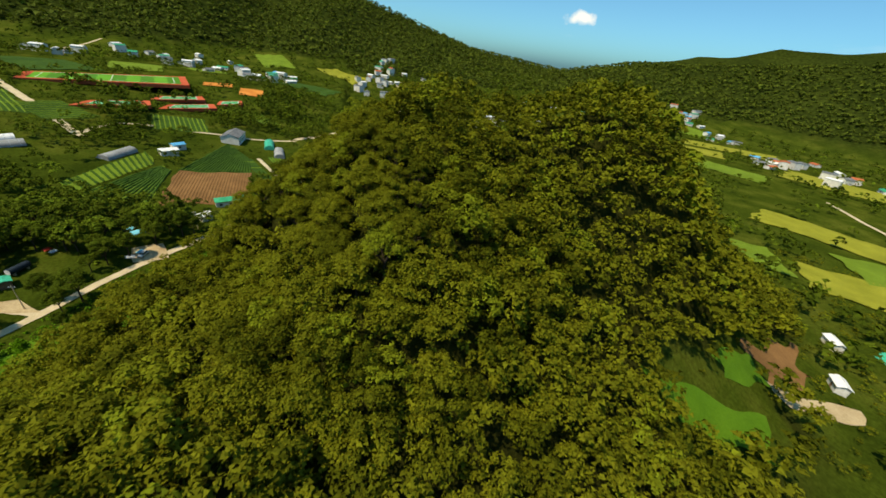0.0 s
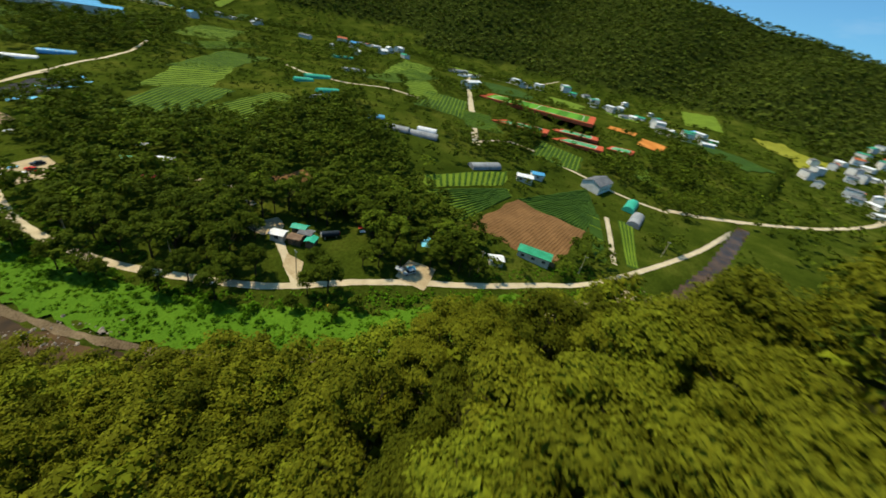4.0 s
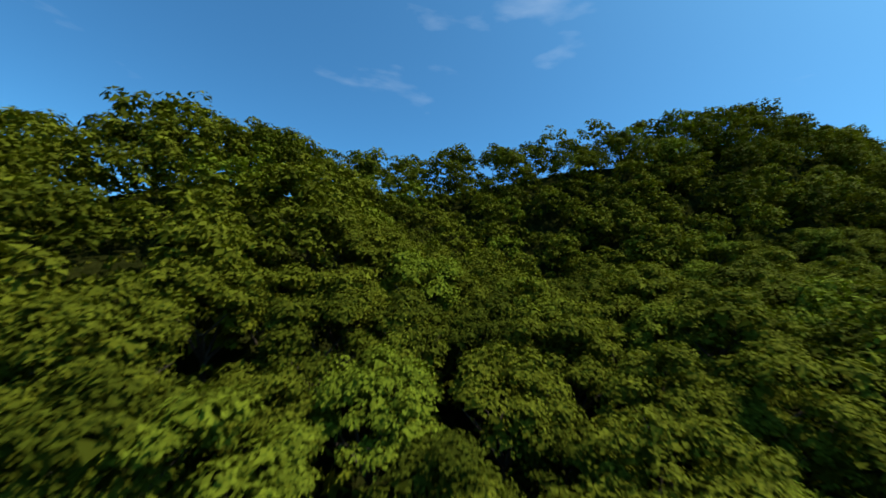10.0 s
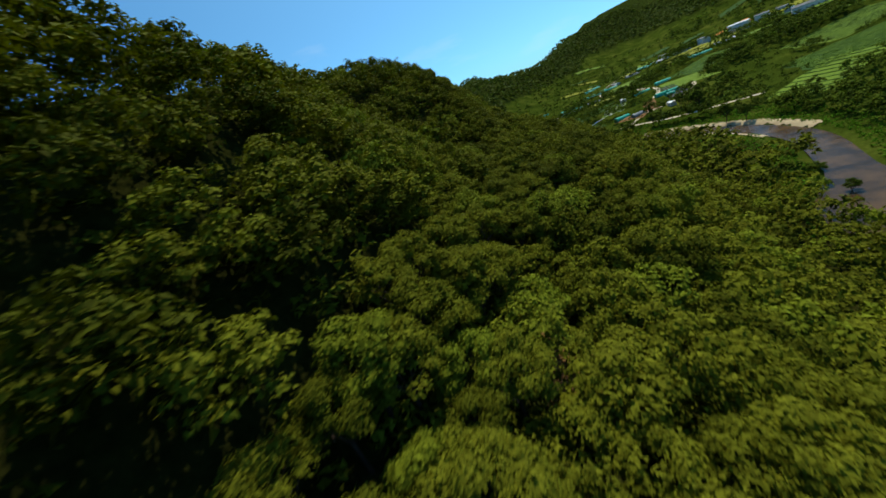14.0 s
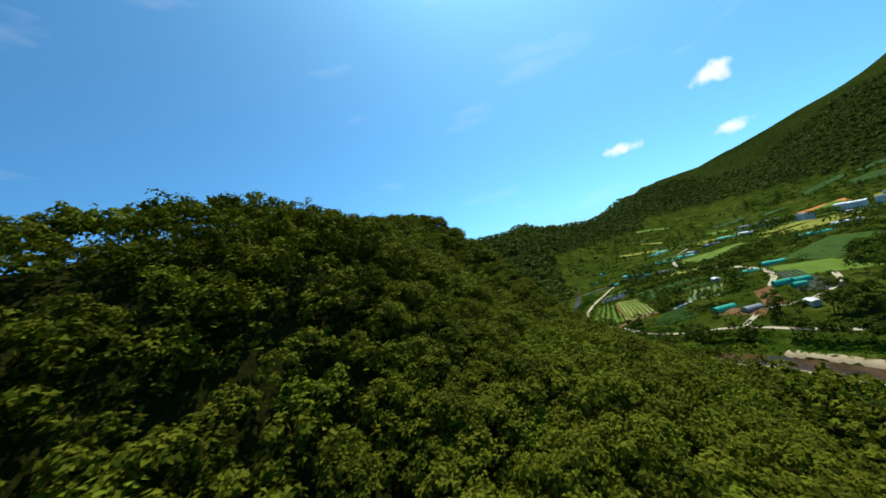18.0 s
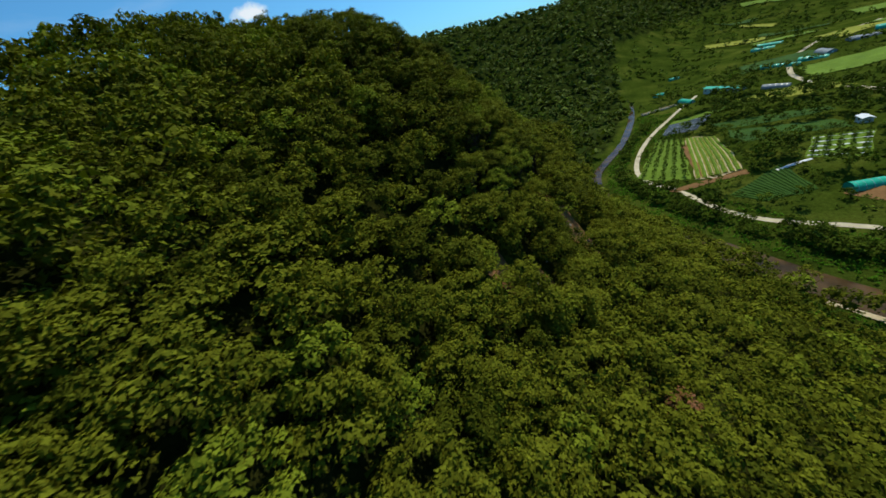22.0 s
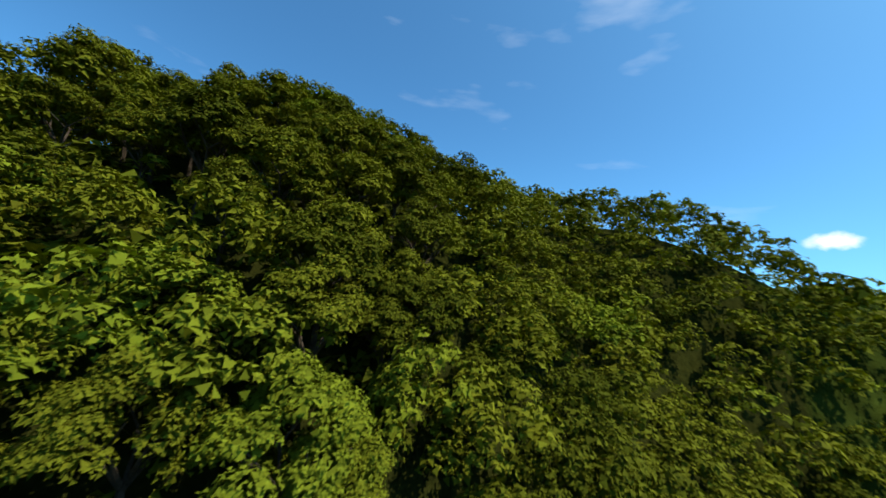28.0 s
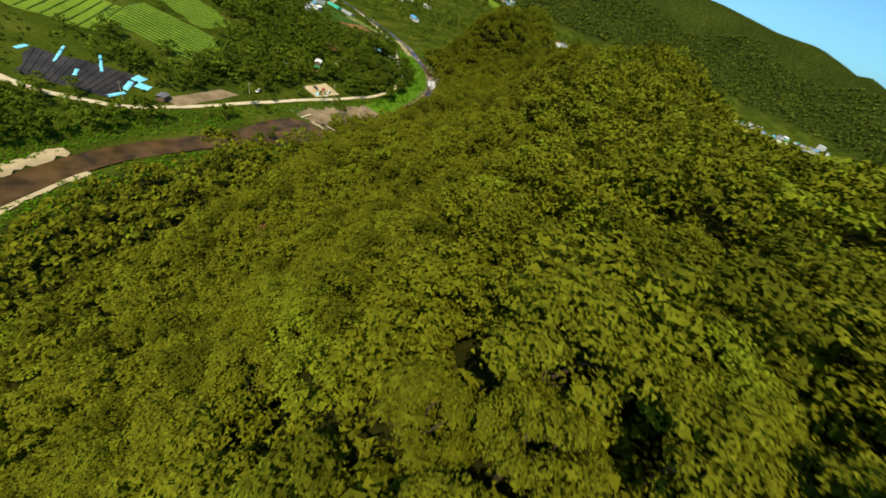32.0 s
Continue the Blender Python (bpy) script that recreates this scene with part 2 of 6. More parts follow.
# Swells of the wooded ridge: centre, height, and reach east-west and north-south.
SWELLS = [(5, 49, 134, 20, 62), (-86, 24, 47, 39, 21), (-130, 101, 98, 20, 45), (-167, 190, 55, 25, 78), (-166, 364, 77, 43, 51), (-198, 375, 33, 20, 20), (-100, 240, 36, 20, 83), (-17, -57, 19, 20, 20), (-238, 455, 66, 25, 73), (-35, -112, 76, 34, 48), (-248, 268, 93, 55, 110), (-33, 260, -65, 71, 110), (-204, 375, -37, 28, 23), (-31, 91, 39, 47, 27), (-180, 168, 21, 60, 22), (-68, 217, 74, 26, 110), (-189, 94, -101, 41, 24), (-47, -32, 44, 33, 22), (-136, 250, 53, 21, 43), (-186, 333, -6, 16, 12), (-205, 366, -3.5, 13, 8), (-73, 22, -6.5, 9, 9), (-125, 101, -2, 8, 7)]
# The skyline of the far hills: bearing in degrees from +y, height in degrees, distance.
SKYLINE = [(-180, 5.8, 1750), (-172, 5.9, 1750), (-164, 5.6, 1740), (-157, 4.7, 1720), (-150, 3.6, 1650), (-140, 2.8, 1450), (-90, 2.5, 800), (-60, 3.2, 900), (-46, 4.6, 850), (-38, 3.2, 805), (-35, 4.3, 800),
           (-28, 4.0, 805), (-18, 3.5, 860), (-15, 4.2, 920), (-12, 2.9, 980), (-5, 2.0, 1180), (-3, 2.4, 1270), (0, 3.9, 1550), (5, 5.2, 1780), (10, 5.5, 1800), (13, 6.6, 1800), (17, 7.3, 1800),
           (20, 8.0, 1800), (24, 9.6, 1800), (35, 13.5, 1800), (50, 15.5, 1700), (70, 14.0, 1600), (99, 9.5, 1500), (113, 6.7, 1500), (123, 4.6, 1500), (134, 1.5, 1500), (146, 0.3, 1500), (156, 2.6, 1600), (166, 4.6, 1680), (174, 5.3, 1730), (180, 5.8, 1750)]
HEART = (-70, 200)


def wobble(x, y, scale, seed=0.0):
    """A cheap smooth unevenness, about -1 to 1."""
    x, y = x / scale + seed, y / scale - seed * 1.7
    return (np.sin(x * 1.3 + 1.7 * np.sin(y * 0.9)) + np.sin(y * 1.7 + 1.3 * np.sin(x * 1.1 + 2)) + np.sin((x + y) * 2.3 + seed)) / 3


def to_line(x, y, line):
    """The distance to a line on the plan, the side of it (1: left), and how far along it that is."""
    best, side, along = np.full(np.shape(x), 1e9), np.zeros(np.shape(x)), np.zeros(np.shape(x))
    gone = 0.0
    for (ax, ay), (bx, by) in zip(line[:-1], line[1:]):
        dx, dy = bx - ax, by - ay
        length = math.hypot(dx, dy)
        s = np.clip(((x - ax) * dx + (y - ay) * dy) / length**2, 0, 1)
        qx, qy = x - ax - s * dx, y - ay - s * dy
        r = np.hypot(qx, qy)
        near = r < best
        best, side = np.where(near, r, best), np.where(near, np.sign(dx * (y - ay) - dy * (x - ax)), side)
        along = np.where(near, gone + s * length, along)
        gone += length
    return best, side, along


def smooth(v, a, b):
    t = np.clip((v - a) / (b - a), 0, 1)
    return t * t * (3 - 2 * t)


def bed_width(y):
    """Half the stream's width: wide above the weir."""
    return 3.7 + 10.5 * smooth(y, 199, 209) * (1 - smooth(y, 221, 255)) + 1.8 * smooth(y, 224, 259) - 3.8 * smooth(y, 414, 444)


def ridge(x, y):
    h = np.zeros(np.shape(x))
    for cx, cy, top, rx, ry in SWELLS:
        h = h + top * np.exp(-((x - cx) / rx) ** 2 / 2 - ((y - cy) / ry) ** 2 / 2)
    return h


def land(x, y):
    """The ground's height."""
    x, y = np.asarray(x, float), np.asarray(y, float)
    d, side, _ = to_line(x, y, STREAM)
    rise = np.where(side > 0, 1 - np.exp(-np.maximum(d - 9, 0) / 38.0), 0)
    h = rise * np.maximum(ridge(x, y), 0)
    fan = np.where(side <= 0, 0.13 * np.clip(d - 25, 0, 175) + 0.06 * np.clip(d - 200, 0, 400), 0)
    h = h + fan + 0.5 * wobble(x, y, 17) * smooth(d, 12, 40) + 1.3 * wobble(x, y, 46, 3) * smooth(d, 30, 120)
    h = h - 2.6 * (1 - smooth(d, bed_width(y) - 1.5, bed_width(y) + 3.5))
    # the far hills
    px, py = x - HEART[0], y - HEART[1]
    r, bearing = np.hypot(px, py), np.degrees(np.arctan2(px, py))
    table = np.array(SKYLINE, float)
    up, far = np.interp(bearing, table[:, 0], table[:, 1]), np.interp(bearing, table[:, 0], table[:, 2])
    spur = 1 + 0.16 * np.sin(np.radians(bearing) * 19 + wobble(x, y, 420) * 2.2)
    top = np.tan(np.radians(up)) * far + 62
    foot = 0.42 + 0.2 * smooth(np.cos(np.radians(bearing + 170)), 0.8, 0.95)
    t = np.clip((r - far * foot) / (far * (1 - foot)), 0, 1)
    hill = top * (t**1.35) * np.where(t < 0.97, np.where(t > 0.75, 1 + (spur - 1) * (0.97 - t) / 0.22, spur), 1)
    hill = hill + 7 * wobble(x, y, 60, 5) * smooth(t, 0.05, 0.3) * (1 - smooth(t, 0.85, 1.0))
    beyond = np.clip((r - far) / 900, 0, 1)
    hill = hill * (1 - 0.75 * beyond)
    start = np.minimum(500, far * 0.42)
    k = smooth(r, start, np.minimum(950, start + 380))
    return h * (1 - k) + np.maximum(hill, h * 0.25) * k


def stretched(lo, hi, step, reach):
    """Places along an axis: even inside, ever wider apart outside."""
    inner = list(np.arange(lo, hi + step, step))
    out, v, s = [], hi, step
    while v < reach:
        s *= 1.09
        v += s
        out.append(v)
    back, v, s = [], lo, step
    while v > -reach:
        s *= 1.09
        v -= s
        back.append(v)
    return np.array(back[::-1] + inner + out)


def mesh_from(name, verts, faces, mat, shade=False):
    """A mesh from arrays of corners and of faces that all have as many corners."""
    verts, faces = np.asarray(verts, np.float32), np.asarray(faces, np.int32)
    me = bpy.data.meshes.new(name)
    n, k = faces.shape
    me.vertices.add(len(verts))
    me.vertices.foreach_set("co", verts.ravel())
    me.loops.add(n * k)
    me.loops.foreach_set("vertex_index", faces.ravel())
    me.polygons.add(n)
    me.polygons.foreach_set("loop_start", np.arange(n, dtype=np.int32) * k)
    me.polygons.foreach_set("loop_total", np.full(n, k, np.int32))
    me.polygons.foreach_set("use_smooth", np.full(n, shade))
    me.update()
    me.validate()
    me.materials.append(mat)
    return me


def grid_faces(nx, ny):
    i = np.arange(nx * ny).reshape(nx, ny)
    return np.stack([i[:-1, :-1], i[1:, :-1], i[1:, 1:], i[:-1, 1:]], -1).reshape(-1, 4)


def far_wooded(x, y, z, r, d, side):
    """Where the woods of the far hills stand."""
    return ((r > 560) & (z > np.where((side <= 0) & (y > 420) & (x > -40), 72, 44))) | ((side > 0) & (y > 440) & (d > 8)) | ((side > 0) & (x < -335) & (y > -260)) | ((side > 0) & (r > 640) & (z > 26))


# Gaps in the wood: centre and reach.
CLEARINGS = [(-133, 359, 3), (-131, 322, 3), (-89, 128, 2.5), (-94, -92, 8), (-98, -101, 9), (-103, -110, 9), (-108, -118, 8), (-97, -124, 7), (-98, -140, 8), (-104, -156, 11), (-112, -146, 9), (-116, -170, 16), (-120, -195, 18), (-18, 244, 12), (-124, 328, 3.5), (-125, 355, 4.5)]


def make_ground():
    xs, ys = stretched(-260, 450, 3.6, 4300), stretched(-220, 680, 3.6, 4300)
    gx, gy = np.meshgrid(xs, ys, indexing="ij")
    gz = land(gx, gy)
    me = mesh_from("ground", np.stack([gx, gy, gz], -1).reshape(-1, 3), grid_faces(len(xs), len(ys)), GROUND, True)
    d, side, _ = to_line(gx, gy, STREAM)
    r = np.hypot(gx - HEART[0], gy - HEART[1])
    # wood cover: paints the shaded floor under the trees, down to the stream bank
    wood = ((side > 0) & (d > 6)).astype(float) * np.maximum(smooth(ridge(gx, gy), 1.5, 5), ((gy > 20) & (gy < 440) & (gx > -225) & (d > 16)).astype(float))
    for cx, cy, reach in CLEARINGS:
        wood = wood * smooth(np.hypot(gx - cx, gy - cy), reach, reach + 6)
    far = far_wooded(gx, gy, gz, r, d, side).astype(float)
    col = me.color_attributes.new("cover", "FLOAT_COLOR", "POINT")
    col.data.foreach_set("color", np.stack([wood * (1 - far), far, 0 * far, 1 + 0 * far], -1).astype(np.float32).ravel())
    tagged(new("ground", me), "grassy valley floor and wooded hills", "ground", kind="structure")


make_ground()


def smooth_line(points, step=2.0):
    """A line through the points, rounded at the bends."""
    p = np.array(points, float)
    for _ in range(3):
        q = np.empty((2 * len(p) - 2, 2))
        q[0::2], q[1::2] = 0.75 * p[:-1] + 0.25 * p[1:], 0.25 * p[:-1] + 0.75 * p[1:]
        p = np.vstack([p[:1], q, p[-1:]])
    s = np.r_[0, np.cumsum(np.hypot(*np.diff(p, axis=0).T))]
    t = np.linspace(0, s[-1], max(2, int(s[-1] / step)))
    return np.stack([np.interp(t, s, p[:, 0]), np.interp(t, s, p[:, 1])], -1)


def ribbon(points, width, lift, across=3, step=2.0, level=None, ragged=0.0, seed=0.0):
    """Corners and faces of a strip that lies on the land along a line."""
    p = smooth_line(points, step)
    d = np.gradient(p, axis=0)
    d /= np.hypot(d[:, 0], d[:, 1])[:, None]
    left = np.stack([-d[:, 1], d[:, 0]], -1)
    w = width(p[:, 1]) if callable(width) else np.full(len(p), width)
    s = np.linspace(-0.5, 0.5, across)
    edge = np.ones((len(p), across))
    if ragged:
        k = np.arange(len(p))
        edge[:, 0] += ragged * (np.sin(k * 0.9 + seed) + np.sin(k * 2.3 + seed * 2)) * 0.5
        edge[:, -1] += ragged * (np.sin(k * 1.1 + seed * 3) + np.sin(k * 2.7 + seed)) * 0.5
    g = p[:, None, :] + left[:, None, :] * (s[None, :, None] * w[:, None, None] * edge[:, :, None])
    z = land(g[..., 0], g[..., 1]) + lift if level is None else np.broadcast_to(level(p[:, 1])[:, None] if callable(level) else level, g.shape[:2])
    return np.dstack([g, z]).reshape(-1, 3), grid_faces(len(p), across)


def water_material():
    m, nodes, links, b = material("stream_water", 0.1, 0, 0.22)
    c = nodes.new("ShaderNodeTexCoord")
    n = noise_node(nodes, links, 2.4, 6, 0.7, vec=c.outputs["Object"])
    n2 = noise_node(nodes, links, 0.12, 3, 0.5, vec=c.outputs["Object"])
    col = ramp_node(nodes, links, n2.outputs["Fac"], [(0.35, (0.03, 0.018, 0.007)), (0.65, (0.095, 0.052, 0.019))])
    links.new(col.outputs["Color"], b.inputs["Base Color"])
    b.inputs["IOR"].default_value = 1.33
    b.inputs["Specular Tint"].default_value = (0.65, 0.5, 0.36, 1)
    bump_node(nodes, links, b, n.outputs["Fac"], 0.35, 0.14)
    return m


WATER = water_material()


def water_level(y):
    return -1.75 + 0.9 * smooth(np.asarray(y, float), 193, 196)


v, f = ribbon(STREAM, lambda y: 2 * bed_width(y) + 1.6, 0, 5, 3.0, water_level)
tagged(new("water", mesh_from("water", v, f, WATER, True)), "dark brown shallow stream water", "water", kind="structure")

RIVER_ROAD = [(233.0, -118.2), (196.2, -100.4), (168.2, -85.9), (124.3, -58.1), (93.8, -36.5), (82.6, -21.5), (65.4, -2.4), (52.0, 16.1), (38.4, 32.8), (27.9, 44.0), (19.5, 53.9), (7.7, 80.2),
              (2.0, 99.3), (-0.5, 133.8), (13.9, 184.5), (21.9, 220.8), (28.2, 248.9), (35.8, 273.1), (49.7, 289.5), (63.5, 300.0), (86.1, 307.5)]
NORTH_ROAD = [(27.4, 395.7), (-19.9, 421.7), (-42.8, 437.2), (-61.3, 441.5), (-80.8, 445.5), (-95.2, 456.6), (-109.6, 476.4), (-125.1, 487.0), (-134.0, 509.7), (-134.1, 564.9), (-122.5, 626.5), (-106.9, 681.9)]
for line, wide in ((RIVER_ROAD, 2.7), (NORTH_ROAD, 2.7)):
    v, f = ribbon(line, wide, 0.14, 4, 2.0, ragged=0.12, seed=wide)
    tagged(new("road", mesh_from("road", v, f, CONCRETE, True)), "pale sandy concrete farm road beside the stream", "road", kind="structure")

# ---- woods ----
# Where the low flight passes, on the plan: the trees along it are built singly.
CLOSE_LINE = [(-105, -5, 85), (-83, -17, 79), (-24, -20, 69), (0, 0, 60), (-2, 30, 46), (-26, 52, 37), (-53, 59, 44), (-73, 65, 55), (-84, 85, 62), (-87, 168, 64),
              (-90, 198, 71), (-93, 225, 82), (-99, 254, 87), (-107, 284, 86), (-121, 314, 83), (-131, 381, 71), (-148, 395, 81), (-163, 390, 96), (-164, 372, 104), (-162, 365, 105)]


def crown(rng, tufts, leaves, size, radius=3.3, height=3.4, inner=8):
    """The leaves of a broad crown about its middle: rounded tufts at the limbs' ends, larger sprays inside them, dark gaps between."""
    way = rng.normal(size=(tufts, 3))
    way[:, 2] = np.abs(way[:, 2]) * 1.1 - 0.25
    way /= np.linalg.norm(way, axis=1)[:, None]
    mids = way * np.array((radius, radius, height)) * rng.uniform(0.62, 0.92, (tufts, 1))
    reach = rng.uniform(0.19, 0.36, tufts) * radius
    k = np.concatenate([rng.choice(tufts, leaves, p=reach**2 / (reach**2).sum()), np.repeat(np.arange(tufts), inner)])
    n = len(k)
    deep = np.arange(n)[:, None] >= leaves
    out = rng.normal(size=(n, 3))
    out[:, 2] = np.where(out[:, 2] < -0.3, -out[:, 2], out[:, 2])
    out /= np.linalg.norm(out, axis=1)[:, None]
    p = mids[k] + out * reach[k][:, None] * np.where(deep, 0.62, np.sqrt(rng.uniform(0.62, 1.12, (n, 1)))) * np.array((1, 1, 0.75))
    face = out * 0.75 + np.array((0, 0, 0.5)) + rng.normal(size=(n, 3)) * np.where(deep, 0.12, 0.3)
    face /= np.linalg.norm(face, axis=1)[:, None]
    a = np.cross(face, rng.normal(size=(n, 3)))
    a /= np.linalg.norm(a, axis=1)[:, None]
    b = np.cross(face, a)
    s = np.where(deep, reach[k][:, None] * 0.62, size * rng.uniform(0.65, 1.35, (n, 1)))
    return np.stack([p - a * s * 0.45 - b * s * 0.34, p - a * s * 0.3 + b * s * 0.44, p + a * s * 0.6], 1).reshape(-1, 3)


def crown_set(seed, count, tufts, leaves, size, radius=3.4, height=3.6, inner=8):
    rng = np.random.default_rng(seed)
    return [crown(rng, tufts, leaves, size, radius, height, inner) for _ in range(count)]


CLOSE_CROWNS = crown_set(1, 8, 46, 4200, 0.205, inner=14)
MID_CROWNS = crown_set(2, 10, 38, 900, 0.36, inner=6)
OUTER_CROWNS = crown_set(5, 10, 32, 330, 0.58, inner=3)
FAR_CROWNS = crown_set(3, 10, 28, 150, 0.85, inner=1)
FARTHEST_CROWNS = crown_set(4, 10, 14, 50, 1.5, inner=0)


def joined_crowns(name, places, sets, mat, seed):
    """Many crowns in one mesh. places: x, y, height of the crown's middle, size."""
    rng = np.random.default_rng(seed)
    verts, tint = [], []
    for x, y, z, s in places:
        leaves = sets[rng.integers(len(sets))]
        t, sx, sz = rng.uniform(0, 6.283), s * rng.uniform(0.9, 1.12), s * rng.uniform(0.85, 1.2)
        c, n = math.cos(t), math.sin(t)
        w = np.empty_like(leaves)
        w[:, 0], w[:, 1], w[:, 2] = (leaves[:, 0] * c - leaves[:, 1] * n) * sx + x, (leaves[:, 0] * n + leaves[:, 1] * c) * sx + y, leaves[:, 2] * sz + z
        verts.append(w)
        tint.append(np.full(len(w), rng.uniform()))
    verts = np.concatenate(verts)
    me = mesh_from(name, verts, np.arange(len(verts)).reshape(-1, 3), mat)
    me.attributes.new("tint", "FLOAT", "POINT").data.foreach_set("value", np.concatenate(tint).astype(np.float32))
    return me


def wood_places():
    rng = np.random.default_rng(11)
    step = 4.6
    xs, ys = np.meshgrid(np.arange(-330, 90, step), np.arange(-230, 600, step), indexing="ij")
    x = (xs + rng.uniform(-0.45, 0.45, xs.shape) * step + (np.arange(xs.shape[1]) % 2) * step / 2).ravel()
    y = (ys + rng.uniform(-0.45, 0.45, ys.shape) * step).ravel()
    d, side, _ = to_line(x, y, STREAM)
    keep = (side > 0) & (d > bed_width(y) + 2.0) & ((ridge(x, y) > 4) | ((y > 20) & (y < 440) & (x > -225)))
    keep &= (y < 268) | (y > 385) | (d > bed_width(y) + 19)
    for cx, cy, r in CLEARINGS:
        keep &= np.hypot(x - cx, y - cy) > r
    x, y = x[keep], y[keep]
    z, near = land(x, y), np.full(len(x), 1e9)
    for a, b in zip(CLOSE_LINE[:-1], CLOSE_LINE[1:]):
        for t in np.linspace(0, 1, 14):
            p = [u + (w - u) * t for u, w in zip(a, b)]
            near = np.minimum(near, np.sqrt((x - p[0]) ** 2 + (y - p[1]) ** 2 + (z + 8 - p[2]) ** 2))
    return x, y, z, near, rng.uniform(0.78, 1.22, len(x))


WX, WY, WZ, WNEAR, WSIZE = wood_places()


def part(name, me, parent, label=""):
    """A mesh as a part of a thing."""
    ob = new(name, me)
    ob.parent = parent
    if label:
        ob["label"] = label
    return ob


def trunk_mesh(rng):
    """A tapered trunk with limbs that fork into the crown."""
    v, f = [], []

    def limb(a, b, ra, rb):
        a, b = np.array(a, float), np.array(b, float)
        way = (b - a) / np.linalg.norm(b - a)
        s = np.cross(way, (0.21, 0.93, 0.3))
        s /= np.linalg.norm(s)
        t = np.cross(way, s)
        base = len(v)
        for p, r in ((a, ra), (b, rb)):
            for k in range(5):
                v.append(p + r * (s * math.cos(k * 1.2566) + t * math.sin(k * 1.2566)))
        for k in range(5):
            f.append((base + k, base + (k + 1) % 5, base + 5 + (k + 1) % 5, base + 5 + k))

    limb((0, 0, -0.6), (0.1, 0.05, 3.4), 0.24, 0.17)
    for k in range(5):
        t = 1.26 * k + rng.uniform(-0.3, 0.3)
        q = (math.cos(t) * 1.2, math.sin(t) * 1.2, 5.2 + rng.uniform(-0.4, 0.4))
        limb((0.1, 0.05, 3.2), q, 0.13, 0.08)
        for j in (-0.5, 0.5):
            limb(q, (math.cos(t + j) * 2.5, math.sin(t + j) * 2.5, 6.4 + rng.uniform(-0.5, 0.6)), 0.08, 0.03)
    return mesh_from("trunk", v, f, BARK)


def make_trees():
    rng = np.random.default_rng(21)
    order = np.argsort(WNEAR)
    rest = order[260:]
    mid, outer, far = [i for i in rest if WNEAR[i] < 36], [i for i in rest if 36 <= WNEAR[i] < 60], [i for i in rest if 60 <= WNEAR[i] < 95]
    single, farthest = order[:260], [i for i in rest if WNEAR[i] >= 95]
    protos = []
    for k, leaves in enumerate(CLOSE_CROWNS):
        me = mesh_from("crown", leaves, np.arange(len(leaves)).reshape(-1, 3), LEAF)
        me.attributes.new("tint", "FLOAT", "POINT").data.foreach_set("value", np.full(len(leaves), k / 8, np.float32))
        protos.append((trunk_mesh(rng), me))
    for i in single:
        trunk, leaves = protos[rng.integers(len(protos))]
        tree = tagged(new("tree"), "broadleaf tree with dense olive-green leaves on the wooded ridge", "tree", "trees of the ridge wood")
        s = WSIZE[i]
        tree.matrix_world = Matrix.Translation((WX[i], WY[i], WZ[i])) @ Matrix.Rotation(rng.uniform(0, 6.28), 4, "Z") @ Matrix.Diagonal((s, s, s, 1))
        part("trunk", trunk, tree)
        part("crown", leaves, tree).location = (0, 0, 6.0)
    for name, some, sets, seed in (("woodland", mid, MID_CROWNS, 5), ("outer_woodland", outer, OUTER_CROWNS, 8), ("far_woodland", far, FAR_CROWNS, 6), ("farthest_woodland", farthest, FARTHEST_CROWNS, 7)):
        me = joined_crowns(name, [(WX[i], WY[i], WZ[i] + 6.0 * WSIZE[i], WSIZE[i]) for i in some], sets, LEAF, seed)
        tagged(new(name, me), "dense canopy of broadleaf trees over the hillside", "woodland", kind="stuff")


make_trees()


def make_understory():
    """Shrubs and saplings that fill the gaps beneath the trees."""
    rng = np.random.default_rng(27)
    close = np.where(WNEAR < 52)[0]
    close = np.concatenate([close, np.where(WNEAR < 36)[0]])
    turn = rng.uniform(0, 6.283, len(close))
    x, y = WX[close] + 2.9 * np.cos(turn), WY[close] + 2.9 * np.sin(turn)
    d = to_line(x, y, STREAM)[0]
    ok = d > bed_width(y) + 2
    for cx, cy, r in CLEARINGS:
        ok &= np.hypot(x - cx, y - cy) > r
    x, y = x[ok], y[ok]
    me = joined_crowns("understory", list(zip(x, y, land(x, y) + 1.6, rng.uniform(0.8, 1.3, len(x)))), crown_set(28, 8, 12, 60, 0.7, 2.6, 2.6, 2), LEAF, 29)
    tagged(new("understory", me), "olive-green shrubs and saplings beneath the trees", "undergrowth", kind="stuff")


make_understory()

# ---- more materials ----
DARK_CROP = surface("dark_crop", (0.018, 0.05, 0.006), (0.04, 0.09, 0.009), 2.5, 0.08, 0.9, 0.8, 0.3)
LIGHT_CROP = surface("light_crop", (0.08, 0.13, 0.01), (0.14, 0.22, 0.02), 2.5, 0.07, 0.9, 0.8, 0.3)
YELLOW_CROP = surface("ripening_crop", (0.15, 0.16, 0.015), (0.27, 0.27, 0.03), 2.0, 0.06, 0.9, 0.7, 0.3)
BLACK_SHEET = surface("black_mulch_sheet", (0.012, 0.012, 0.014), (0.05, 0.045, 0.045), 1.5, 0.1, 0.6, 0.4, 0.1)
TURQUOISE = surface("turquoise_cover", (0.01, 0.27, 0.17), (0.03, 0.45, 0.31), 3.0, 0.3, 0.5, 0.2, 0.03)
GREEN_ROOF = surface("green_sheet_roof", (0.01, 0.2, 0.1), (0.03, 0.36, 0.2), 3.0, 0.3, 0.45, 0.2, 0.03)
